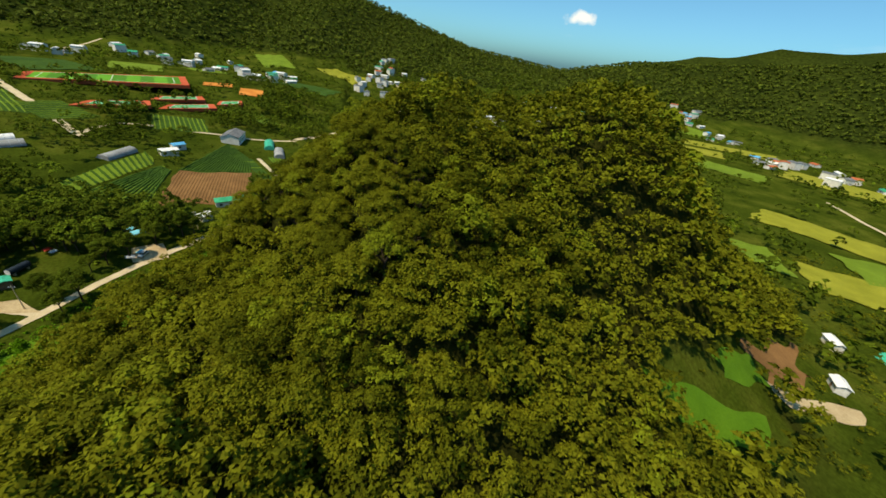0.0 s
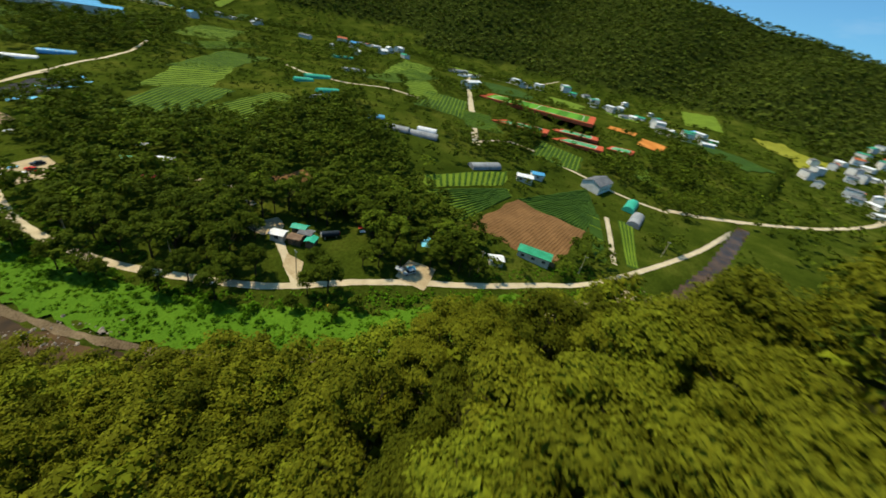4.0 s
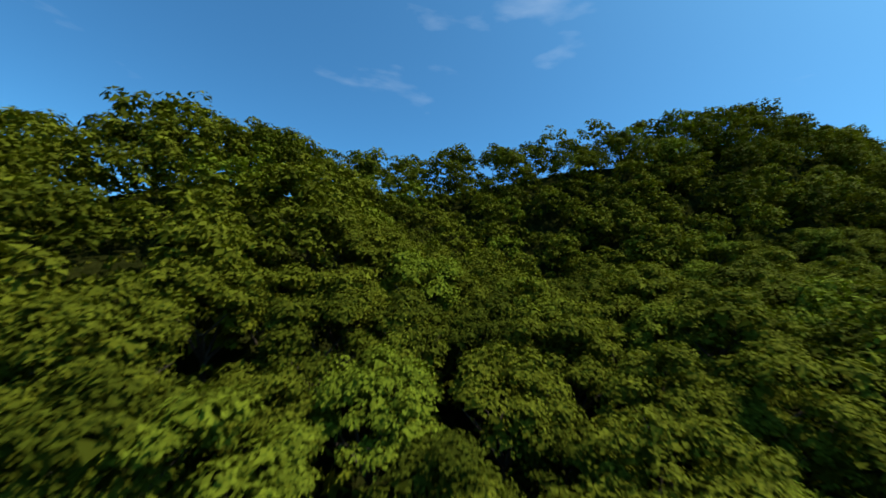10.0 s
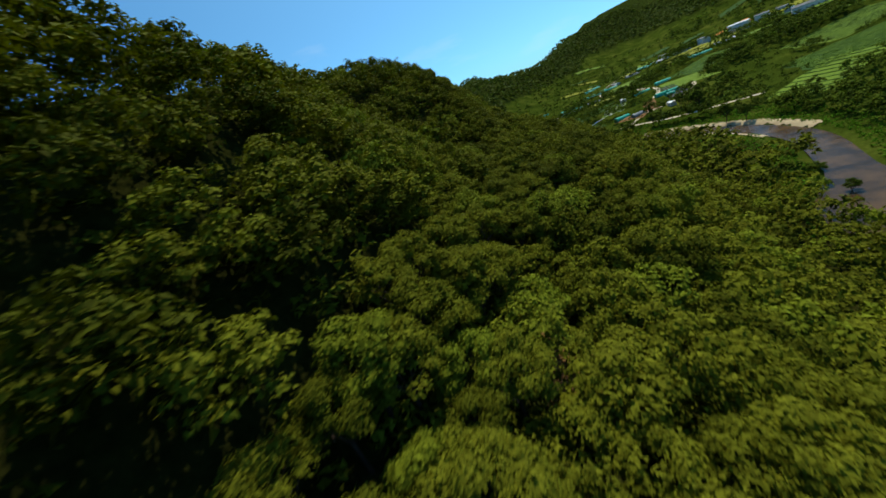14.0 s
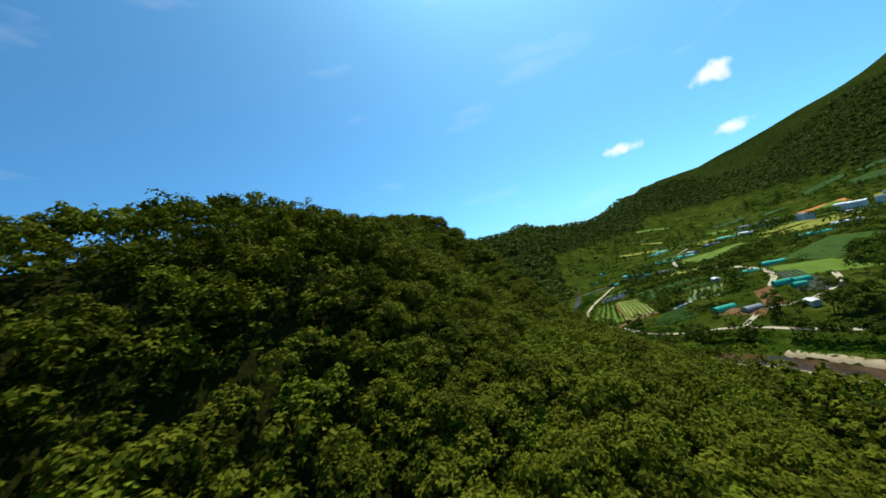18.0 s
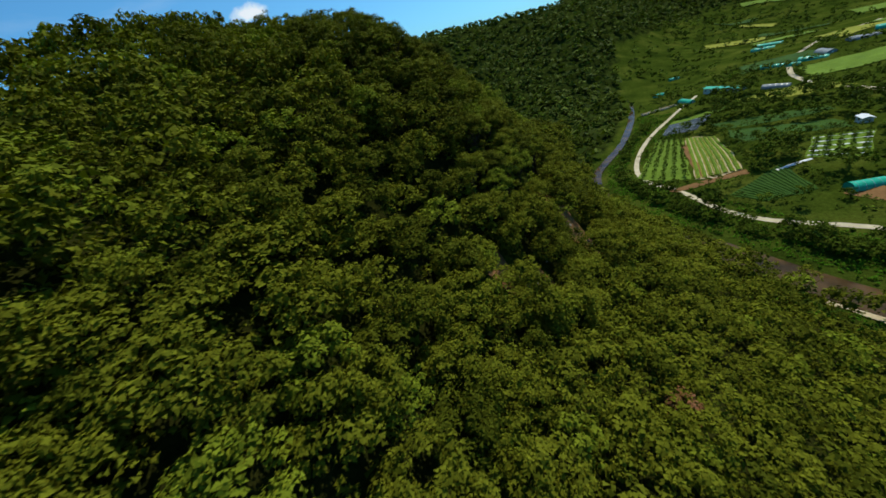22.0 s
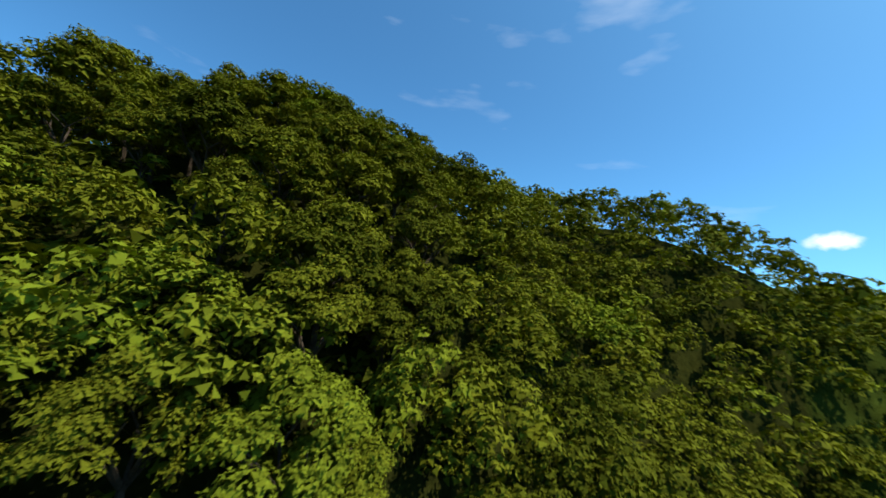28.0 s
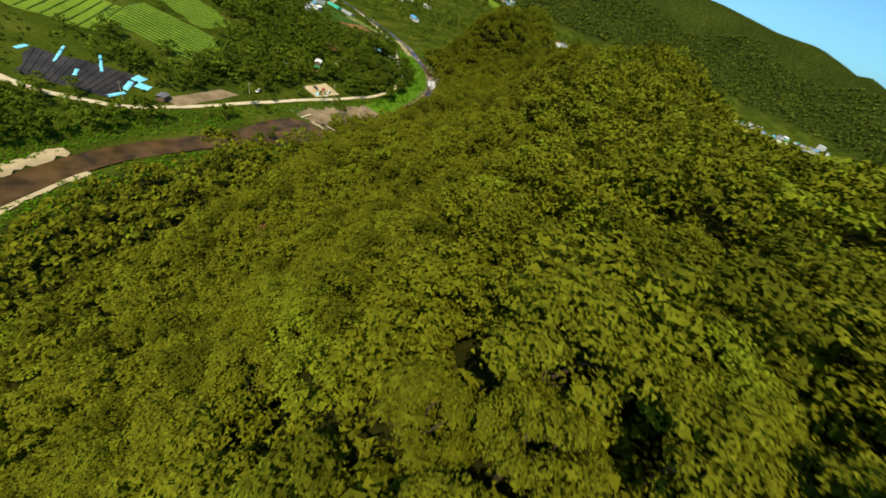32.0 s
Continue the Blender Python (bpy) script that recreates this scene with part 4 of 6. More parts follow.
def sports_ground():
    c = sorted_corners([(340.0, 99.2), (377.5, 100.9), (396.3, -2.2), (343.1, -3.8)])
    PLOTS.append(c * 1.0)
    z = max(at_land(x, y) for x, y in c) + 0.3
    pitch = tagged(new("football_pitch"), "striped green sports pitch with a red surround", "sports pitch")
    wide = [at(c, s, t) for s, t in ((-0.1, -0.06), (1.1, -0.06), (1.1, 1.06), (-0.1, 1.06))]
    flat_plot("surround", wide, RED_COURT, z - 0.08, pitch, "red running surface", 3.0)
    long_way = np.hypot(*(c[1] - c[0])) > np.hypot(*(c[3] - c[0]))
    for k in range(10):
        a, b = k / 10, (k + 1) / 10
        q = [(a, 0), (b, 0), (b, 1), (a, 1)] if long_way else [(0, a), (1, a), (1, b), (0, b)]
        flat_plot("turf_strip", [at(c, s, t) for s, t in q], PITCH_LIGHT if k % 2 else PITCH_DARK, z + 0.02, pitch)
    half = [((0.5, 0.05), (0.5, 0.95))] if long_way else [((0.05, 0.5), (0.95, 0.5))]
    for p, q in [((0.05, 0.05), (0.95, 0.05)), ((0.95, 0.05), (0.95, 0.95)), ((0.95, 0.95), (0.05, 0.95)), ((0.05, 0.95), (0.05, 0.05))] + half:
        bar("line", at(c, *p), at(c, *q), 0.4, z + 0.06, WHITE_SHEET, pitch, "white painted line")
    for k, q in enumerate(([(259.2, 64.8), (280.3, 56.7), (285.4, 20.1), (264.8, 18.8)], [(277.6, 16.0), (298.8, 8.5), (305.7, -25.5), (284.1, -26.4)], [(305.8, 21.5), (325.0, 16.3), (331.3, -18.2), (311.4, -19.5)], [(314.7, -27.9), (336.5, -32.8), (341.9, -53.3), (319.9, -50.5)])):
        c = sorted_corners(q)
        PLOTS.append(c)
        z = max(at_land(x, y) for x, y in c) + 0.3
        court = tagged(new("tennis_court"), "hard court with a green centre and red border", "sports court", "sports courts")
        flat_plot("court_base", c, RED_COURT, z, court, "red court border", 2.5)
        inner = [at(c, s, t) for s, t in ((0.15, 0.15), (0.85, 0.15), (0.85, 0.85), (0.15, 0.85))]
        flat_plot("court_centre", inner, GREEN_COURT, z + 0.06, court, "green court centre")
        for i in range(4):
            bar("line", inner[i], inner[(i + 1) % 4], 0.3, z + 0.09, WHITE_SHEET, court)
        bar("line", (inner[0] + inner[1]) / 2, (inner[2] + inner[3]) / 2, 0.3, z + 0.095, WHITE_SHEET, court)
    for q, label in (([(370.0, -53.9), (401.4, -60.4), (396.7, -84.8), (368.2, -76.3)], "orange earth playground"), ([(403.0, -23.2), (416.4, -25.4), (421.6, -54.4), (404.3, -52.2)], "orange earth playground"), ([(184.0, 1024.9), (245.2, 1014.9), (246.8, 1036.1), (187.4, 1046.1)], "bare orange earth building plot")):
        plot("playground", q, ORANGE_EARTH, label, 0.8, "playground")


sports_ground()


# ---- buildings ----


def box(bm, x0, x1, y0, y1, z0, z1):
    v = [bm.verts.new(p) for p in ((x0, y0, z0), (x1, y0, z0), (x1, y1, z0), (x0, y1, z0), (x0, y0, z1), (x1, y0, z1), (x1, y1, z1), (x0, y1, z1))]
    for f in ((0, 3, 2, 1), (4, 5, 6, 7), (0, 1, 5, 4), (1, 2, 6, 5), (2, 3, 7, 6), (3, 0, 4, 7)):
        bm.faces.new([v[i] for i in f])


def bm_mesh(name, bm, mat, shade=False):
    me = bpy.data.meshes.new(name)
    bm.normal_update()
    bm.to_mesh(me)
    bm.free()
    me.materials.append(mat)
    if shade:
        me.polygons.foreach_set("use_smooth", [True] * len(me.polygons))
    return me


def wall_mesh(w, l, h, rise, mat):
    """Gabled walls round a house."""
    bm = bmesh.new()
    v = [bm.verts.new(p) for p in ((-w / 2, -l / 2, -1.5), (w / 2, -l / 2, -1.5), (w / 2, l / 2, -1.5), (-w / 2, l / 2, -1.5), (-w / 2, -l / 2, h), (w / 2, -l / 2, h), (w / 2, l / 2, h), (-w / 2, l / 2, h), (0, -l / 2, h + rise), (0, l / 2, h + rise))]
    for f in ((1, 2, 6, 5), (3, 0, 4, 7), (0, 1, 5, 8, 4), (2, 3, 7, 9, 6)):
        bm.faces.new([v[i] for i in f])
    return bm_mesh("wall", bm, mat)


def roof_mesh(w, l, h, rise, mat, over=0.45, thick=0.16):
    bm = bmesh.new()
    x, low = w / 2 + over, h - rise / (w / 2) * over
    ring = [(-x, low + 0.02), (0, h + rise + 0.02), (x, low + 0.02), (x, low + thick), (0, h + rise + thick), (-x, low + thick)]
    a = [bm.verts.new((px, -l / 2 - over, pz)) for px, pz in ring]
    b = [bm.verts.new((px, l / 2 + over, pz)) for px, pz in ring]
    for i in range(6):
        bm.faces.new((a[i], a[(i + 1) % 6], b[(i + 1) % 6], b[i]))
    for e in (a, b):
        bm.faces.new((e[0], e[1], e[4], e[5]))
        bm.faces.new((e[1], e[2], e[3], e[4]))
    bmesh.ops.recalc_face_normals(bm, faces=bm.faces)
    return bm_mesh("roof", bm, mat)


def box_mesh(name, x0, x1, y0, y1, z0, z1, mat):
    bm = bmesh.new()
    box(bm, x0, x1, y0, y1, z0, z1)
    return bm_mesh(name, bm, mat)


HOUSE_KINDS = {}
HOUSE_SPOTS = [(52, 52, 5), (47, 45, 6), (38, 53, 5), (26, 40, 1.5), (72, 29, 2.5), (56, 24, 4), (35, 60, 3)]


def house(x, y, turn, w, l, h, rise, roof, wall, label, name="house", group=""):
    """A small house: walls, roof, door and windows."""
    key = (w, l, h, rise, roof.name, wall.name)
    if key not in HOUSE_KINDS:
        meshes = [("wall", wall_mesh(w, l, h, rise, wall), (0, 0, 0)), ("roof", roof_mesh(w, l, h, rise, roof), (0, 0, 0)), ("door", box_mesh("door", w / 2 - 0.04, w / 2 + 0.06, -0.5, 0.5, 0, min(2.05, h - 0.2), BROWN_WALL), (0, 0, 0))]
        pane = box_mesh("window", -0.05, 0.05, -0.7, 0.7, 0.9, min(2.0, h - 0.3), GLASS)
        n = max(1, int(l / 4))
        for s in (-1, 1):
            for k in range(n):
                yy = -l / 2 + (k + 0.5) * l / n
                if s == 1 and abs(yy) < 1.4:
                    continue
                meshes.append(("window", pane, (s * w / 2, yy, 0)))
        HOUSE_KINDS[key] = meshes
    ob = tagged(new(name), label, "house" if name == "house" else name.replace("_", " "), group)
    ob.matrix_world = Matrix.Translation((x, y, at_land(x, y, 0.1))) @ Matrix.Rotation(radians(turn), 4, "Z")
    for pname, me, p in HOUSE_KINDS[key]:
        part(pname, me, ob).location = p
    HOUSE_SPOTS.append((x, y, max(w, l) / 2 + 2.5))
    return ob


house(40.2, 63.9, 20, 3.4, 4.4, 2.4, 0.5, WHITE_SHEET, WHITE_WALL, "white-roofed hut beside a sandy yard", "hut")
house(42.4, 58.5, 20, 3.2, 4, 2.3, 0.5, BROWN_WALL, BROWN_WALL, "brown-roofed wooden hut among trees", "hut")
house(47.3, 61.4, 20, 2.8, 4.6, 2.4, 0.5, TURQUOISE, BROWN_WALL, "turquoise-roofed hut among trees", "hut")
house(44.7, 53.9, 110, 2.8, 3.6, 2.3, 0.4, TURQUOISE, BROWN_WALL, "small turquoise-roofed hut by the yard", "hut")
house(46.5, 57.7, 20, 3.2, 4.2, 2.3, 0.4, GREY_ROOF, BROWN_WALL, "dark-roofed hut between the other huts", "hut")
house(81.4, -2.1, 30, 4, 5, 2.5, 0.6, WHITE_SHEET, WHITE_WALL, "small white hut beside the road", "hut")
house(96.3, -14.1, 3, 6, 13, 3.0, 0.9, GREEN_ROOF, WHITE_WALL, "long green-roofed farm shed", "shed")
house(37.9, 256.7, 30, 3.5, 5, 2.3, 0.6, GREY_ROOF, BROWN_WALL, "small dark shed beside the gravel", "shed")
house(48.4, 134.2, 35, 4, 6, 2.4, 0.6, WHITE_SHEET, BROWN_WALL, "white-roofed hut among dark trees", "hut")
house(41.0, 143.7, 35, 3, 5, 2.3, 0.5, GREEN_ROOF, BROWN_WALL, "green-roofed shelter among trees", "hut")
house(-116, -168, 30, 3.6, 5.5, 2.8, 0.8, WHITE_SHEET, WHITE_WALL, "white-roofed farm house below the wood", "house")
house(-109, -197, 40, 3.8, 6.5, 2.8, 0.8, WHITE_SHEET, WHITE_WALL, "white-roofed farm house below the wood", "house")
house(-136, -184, 60, 3.6, 5, 2.8, 0.8, BLUE_ROOF, WHITE_WALL, "blue-roofed farm house below the wood", "house")
house(167.6, 10.1, 15, 6, 9, 3, 0.9, WHITE_SHEET, WHITE_WALL, "white-roofed farm house between fields", "house")
house(178.8, 5.1, 25, 5, 7, 3, 0.9, BLUE_ROOF, WHITE_WALL, "blue-roofed farm house between fields", "house")
house(207.3, -29.3, 70, 12, 20, 4.5, 2.4, GREY_ROOF, WHITE_WALL, "large dark tile-roofed house with white walls", "house")
house(171.8, -204.9, 50, 9, 18, 4.0, 1.2, BLUE_ROOF, WHITE_WALL, "blue-roofed hall beside the stream", "hall")
house(201.1, 489.5, 78, 20, 56, 7.0, 2.0, BLUE_ROOF, WHITE_WALL, "long blue-roofed industrial hall", "hall")
house(189.9, 523.4, 78, 18, 70, 7.0, 2.0, BLUE_ROOF, WHITE_WALL, "long blue-roofed industrial hall", "hall")
house(155.8, 626.8, 70, 12, 30, 5.0, 1.6, GREY_ROOF, WHITE_WALL, "grey-roofed hall in the upper valley", "hall")
house(206.7, 633.8, 70, 12, 30, 5.0, 1.6, BLUE_ROOF, WHITE_WALL, "blue-roofed hall in the upper valley", "hall")
house(-87, 675, 54, 7, 32, 3.2, 1.0, TURQUOISE, WHITE_WALL, "long turquoise-roofed farm shed beside the lane", "shed")
house(380.6, 133.0, 84, 9, 34, 6.0, 1.4, WHITE_SHEET, WHITE_WALL, "white grandstand beside the sports pitch", "grandstand")
house(487.9, 402.9, 40, 10, 14, 5.0, 2.0, RED_ROOF, WHITE_WALL, "red-roofed house on the mountain's foot", "house")
house(-11.6, 451.5, 10, 4, 7, 2.5, 0.5, WHITE_SHEET, WHITE_WALL, "white-roofed shed beside a greenhouse", "shed")
house(-36.3, 533.8, 10, 4, 6, 2.5, 0.6, WHITE_SHEET, WHITE_WALL, "white-roofed shed among fields", "shed")


def village(seed, spots, count, label, spread):
    rng = np.random.default_rng(seed)
    roofs = [GREY_ROOF, WHITE_SHEET, BLUE_ROOF, RED_ROOF, GREY_ROOF, WHITE_SHEET, GREEN_ROOF]
    made = 0
    for _ in range(count * 4):
        if made >= count:
            break
        cx, cy = spots[rng.integers(len(spots))]
        x, y = cx + rng.normal() * spread, cy + rng.normal() * spread
        if any(math.hypot(x - a, y - b) < 14 for a, b, _ in HOUSE_SPOTS):
            continue
        kind = rng.integers(4)
        w, l, h, rise = ((8, 12, 3.2, 1.6), (9, 11, 6.0, 1.8), (7, 16, 3.4, 1.2), (10, 14, 8.5, 1.0))[kind]
        roof = roofs[rng.integers(len(roofs))]
        colour = {"grey_tile_roof": "grey", "white_sheet": "white", "blue_sheet_roof": "blue", "red_tile_roof": "red", "green_sheet_roof": "green"}[roof.name]
        house(x, y, rng.uniform(0, 180), w, l, h, rise, roof, WHITE_WALL, f"{colour}-roofed {'low' if h < 4 else 'tall'} house in {label}", "house", "houses in " + label)
        made += 1


village(1, [(579.5, -66.9), (627.3, -7.5), (665.1, 61.1), (607.9, 113.2), (499.6, -103.3), (545.9, -117.2)], 34, "the eastern village", 26)
village(2, [(524.8, -309.3), (573.8, -329.2), (626.5, -340.2), (474.6, -277.4), (660.4, -360.9)], 30, "the southern village", 30)
village(3, [(244, -839), (149, -793), (33, -673), (-37, -662), (-95, -687), (-174, -877), (-297, -733), (-360, -725), (-442, -716), (-515, -730), (-587, -747)], 90, "the western village", 24)
village(4, [(-270, -250), (-290, -180), (-300, -110), (-305, -40), (-308, 20), (-312, 80)], 24, "the ridge-side village", 14)
village(5, [(218.3, 700.6), (274.9, 758.2), (322.2, 702.1), (397.4, 668.3), (143.5, 764.2), (452.9, 565.2)], 30, "the upper valley", 34)
village(6, [(278.2, -335.9), (328.7, -441.1), (399.7, -511.2), (333.8, -577.9)], 16, "the hamlet by the stream", 20)
village(8, [(190.0, 800.0), (303.2, 873.1), (246.0, 952.7), (397.8, 796.8), (113.4, 885.0), (473.2, 725.0), (359.5, 612.9)], 26, "the upper slope", 40)
village(7, [(490.8, 297.4), (445.7, 242.5), (413.4, 339.8), (527.1, 377.9)], 12, "the hillside hamlet", 26)


def tunnel_mesh(w, l, h, mat, name="cover"):
    """A vaulted sheet with thickness."""
    bm = bmesh.new()
    n = 10
    rings = []
    for y in np.linspace(-l / 2, l / 2, max(2, int(l / 2.5))):
        outer = [bm.verts.new((-w / 2 * math.cos(math.pi * k / n), y, h * math.sin(math.pi * k / n) ** 0.8)) for k in range(n + 1)]
        inner = [bm.verts.new((-(w / 2 - 0.06) * math.cos(math.pi * k / n), y, (h - 0.06) * math.sin(math.pi * k / n) ** 0.8)) for k in range(n + 1)]
        rings.append((outer, inner))
    for (a, ai), (b, bi) in zip(rings[:-1], rings[1:]):
        for k in range(n):
            bm.faces.new((a[k], a[k + 1], b[k + 1], b[k]))
            bm.faces.new((ai[k + 1], ai[k], bi[k], bi[k + 1]))
    return bm_mesh(name, bm, mat, True)


def end_mesh(w, h, mat):
    bm = bmesh.new()
    n = 10
    a = [bm.verts.new((-(w / 2 - 0.02) * math.cos(math.pi * k / n), -0.04, (h - 0.02) * max(0, math.sin(math.pi * k / n)) ** 0.8)) for k in range(n + 1)]
    b = [bm.verts.new((p.co.x, 0.04, p.co.z)) for p in a]
    bm.faces.new(a)
    bm.faces.new(b[::-1])
    for k in range(n):
        bm.faces.new((a[k + 1], a[k], b[k], b[k + 1]))
    return bm_mesh("end_wall", bm, mat)


def hoop_mesh(w, h):
    bm = bmesh.new()
    n = 10
    for k in range(n):
        p = [((w / 2 + 0.05) * -math.cos(math.pi * j / n), (h + 0.05) * max(0, math.sin(math.pi * j / n)) ** 0.8) for j in (k, k + 1)]
        v = [bm.verts.new((p[0][0], -0.06, p[0][1])), bm.verts.new((p[1][0], -0.06, p[1][1])), bm.verts.new((p[1][0], 0.06, p[1][1])), bm.verts.new((p[0][0], 0.06, p[0][1]))]
        bm.faces.new(v)
    return bm_mesh("hoop", bm, METAL)


TUNNEL_KINDS = {}


def greenhouse(x, y, turn, w, l, h, mat, label):
    key = (w, l, h, mat.name)
    if key not in TUNNEL_KINDS:
        TUNNEL_KINDS[key] = (tunnel_mesh(w, l, h, mat), end_mesh(w, h, mat), hoop_mesh(w, h), box_mesh("door", -0.6, 0.6, -0.12, 0.0, 0, min(1.9, h - 0.4), WHITE_SHEET))
    cover, end, hoop, door = TUNNEL_KINDS[key]
    ob = tagged(new("greenhouse"), label, "greenhouse", "greenhouses in the valley")
    z = min(at_land(x, y), at_land(x - math.sin(radians(turn)) * l / 2, y + math.cos(radians(turn)) * l / 2), at_land(x + math.sin(radians(turn)) * l / 2, y - math.cos(radians(turn)) * l / 2))
    ob.matrix_world = Matrix.Translation((x, y, (z + at_land(x, y)) / 2)) @ Matrix.Rotation(radians(turn), 4, "Z")
    part("cover", cover, ob)
    part("end_wall", end, ob).location = (0, -l / 2, 0)
    part("end_wall", end, ob).location = (0, l / 2, 0)
    part("door", door, ob).location = (0, -l / 2 - 0.05, 0)
    for k in range(5):
        part("hoop", hoop, ob).location = (0, -l / 2 + (k + 0.5) * l / 5, 0)
    HOUSE_SPOTS.append((x, y, l / 2 + 1))
    return ob


TQ, GN, WS = "turquoise sheet-covered tunnel greenhouse", "grey net-covered tunnel greenhouse", "white sheet-covered tunnel greenhouse"
for x, y, turn, w, l, h, mat, label in [
        (198.6, -52.1, 80, 7, 20, 3.2, TURQUOISE, TQ), (180.1, -55.4, 80, 7, 20, 3.2, GREY_NET, GN), (159.7, 32.9, 55, 7, 20, 3.0, GREY_NET, GN), (165.6, 77.7, 20, 7, 18, 3.0, GREY_NET, GN), (174.8, 79.9, 20, 6, 12, 3.0, WHITE_SHEET, WS),
        (158.5, 91.9, 20, 7, 14, 3.0, GREY_NET, GN), (162.3, 110.3, 40, 6, 10, 2.8, BLUE_ROOF, "blue sheet-covered tunnel greenhouse"), (212.6, 203.4, 60, 7, 20, 3.0, TURQUOISE, TQ), (193.1, 199.6, 60, 6, 14, 3.0, TURQUOISE, TQ),
        (180.1, 164.8, 70, 6, 16, 3.0, TURQUOISE, TQ), (163.9, 157.1, 70, 6, 12, 3.0, GREY_NET, GN), (-47.0, 467.2, 118, 5.5, 13, 3.0, TURQUOISE, TQ), (-35.4, 458.6, 118, 5.5, 10, 2.8, GREY_NET, GN), (-18.0, 537.2, 95, 6, 18, 3.0, TURQUOISE, TQ),
        (-10.3, 491.2, 105, 5, 10, 3.0, TURQUOISE, TQ), (-1.6, 490.4, 105, 5, 9, 3.0, TURQUOISE, TQ), (-5.3, 482.7, 105, 4.5, 7, 2.6, TURQUOISE, TQ), (-44.4, 856.2, 80, 8, 22, 3.2, TURQUOISE, TQ), (26.1, 776.1, 80, 8, 20, 3.2, TURQUOISE, TQ),
        (45.5, 774.9, 80, 8, 16, 3.2, WHITE_SHEET, WS), (85.9, 345.1, 65, 7, 22, 3.0, WHITE_SHEET, WS), (109.5, 347.4, 65, 7, 20, 3.0, BLUE_ROOF, "pale blue sheet-covered tunnel greenhouse"), (-52, 834, 82, 7, 20, 3.0, TURQUOISE, TQ), (-54, 722, 70, 6, 16, 3.0, TURQUOISE, TQ), (-42, 710, 80, 5, 9, 2.8, TURQUOISE, TQ), (-20, 731, 20, 8, 16, 3.0, GREY_NET, GN), (6, 757, 100, 8, 20, 3.0, GREY_NET, GN), (-139, 715, 140, 5, 10, 2.8, TURQUOISE, TQ), (-130, 778, 120, 5, 10, 2.8, TURQUOISE, TQ),
        (-58.0, 646.2, 70, 6, 16, 3.0, GREY_NET, GN), (2.6, 546.2, 95, 6, 14, 3.0, TURQUOISE, TQ), (-113.5, 666.1, 40, 6, 14, 3.0, TURQUOISE, TQ), (54.8, 616.1, 80, 7, 22, 3.0, TURQUOISE, TQ), (85.0, 640.7, 80, 7, 20, 3.0, WHITE_SHEET, WS),
        (124.2, 706.6, 70, 8, 24, 3.2, GREY_NET, GN), (-28.9, 717.8, 70, 7, 18, 3.0, TURQUOISE, TQ), (281.8, 220.9, 60, 7, 22, 3.0, GREY_NET, GN), (319.2, 264.8, 60, 7, 22, 3.0, TURQUOISE, TQ), (-127, -211, 60, 6, 12, 2.8, TURQUOISE, TQ),
        (-255, -100, 80, 7, 20, 3.0, TURQUOISE, TQ), (458.1, 168.0, 80, 9, 40, 3.4, WHITE_SHEET, WS), (475.9, 191.1, 80, 9, 40, 3.4, GREY_NET, GN)]:
    greenhouse(x, y, turn, w, l, h, mat, label)


# ---- weir and stream bed ----
def weir():
    ob = tagged(new("weir"), "low concrete weir across the stream above a gravel bar", "weir")
    a, b = np.array((-31.0, 198.0)), np.array((-3.0, 200.0))
    d = (b - a) / np.hypot(*(b - a))
    turn = math.atan2(d[1], d[0])
    ob.matrix_world = Matrix.Translation((*((a + b) / 2), 0)) @ Matrix.Rotation(turn, 4, "Z")
    half = np.hypot(*(b - a)) / 2
    bm = bmesh.new()
    box(bm, -half, half, -0.6, 0.6, -3, -0.35)
    bmesh.ops.bevel(bm, geom=bm.edges[:], offset=0.12, segments=2, affect="EDGES")
    part("crest", bm_mesh("crest", bm, CONCRETE), ob, "pale concrete crest")
    bm = bmesh.new()
    v = [bm.verts.new(p) for p in ((-half, -4.6, -2.4), (half, -4.6, -2.4), (half, -0.6, -0.9), (-half, -0.6, -0.9), (-half, -4.6, -3), (half, -4.6, -3))]
    bm.faces.new((v[0], v[1], v[2], v[3]))
    bm.faces.new((v[4], v[5], v[1], v[0]))
    part("apron", bm_mesh("apron", bm, STONE), ob, "dark wet sloping apron")
    part("sill", box_mesh("sill", -half, half, -5.4, -4.6, -3, -1.2, CONCRETE), ob)
    for s in (-1, 1):
        part("side_wall", box_mesh("side_wall", s * half - 0.5, s * half + 0.5, -6, 2.5, -3, 0.6, CONCRETE), ob)
    pier = box_mesh("pier", -0.25, 0.25, -0.9, 0.9, -1.5, 0.05, CONCRETE)
    for k in range(6):
        part("pier", pier, ob).location = (-half + (k + 0.5) * half / 3, 0, 0)


weir()


def bridge():
    ob = tagged(new("bridge"), "low grey concrete bridge over the upper stream", "bridge")
    ob.matrix_world = Matrix.Translation((-133, 654, 0)) @ Matrix.Rotation(radians(45), 4, "Z")
    part("deck", box_mesh("deck", -17, 17, -1.8, 1.8, 0.5, 0.9, CONCRETE), ob)
    for k in (-1, 1):
        part("parapet", box_mesh("parapet", -17, 17, k * 1.7 - 0.12, k * 1.7 + 0.12, 0.9, 1.6, CONCRETE), ob)
    for k in (-14, -5, 5, 14):
        part("pier", box_mesh("pier", k - 0.4, k + 0.4, -1.6, 1.6, -3, 0.5, CONCRETE), ob)


bridge()


def patch_along(name, line, width, mat, label, lift=0.22, seed=1.0):
    v, f = ribbon(line, width, lift, 6, 2.0, ragged=0.4, seed=seed)
    tagged(new(name, mesh_from(name, v, f, mat, True)), label, "gravel", kind="structure")


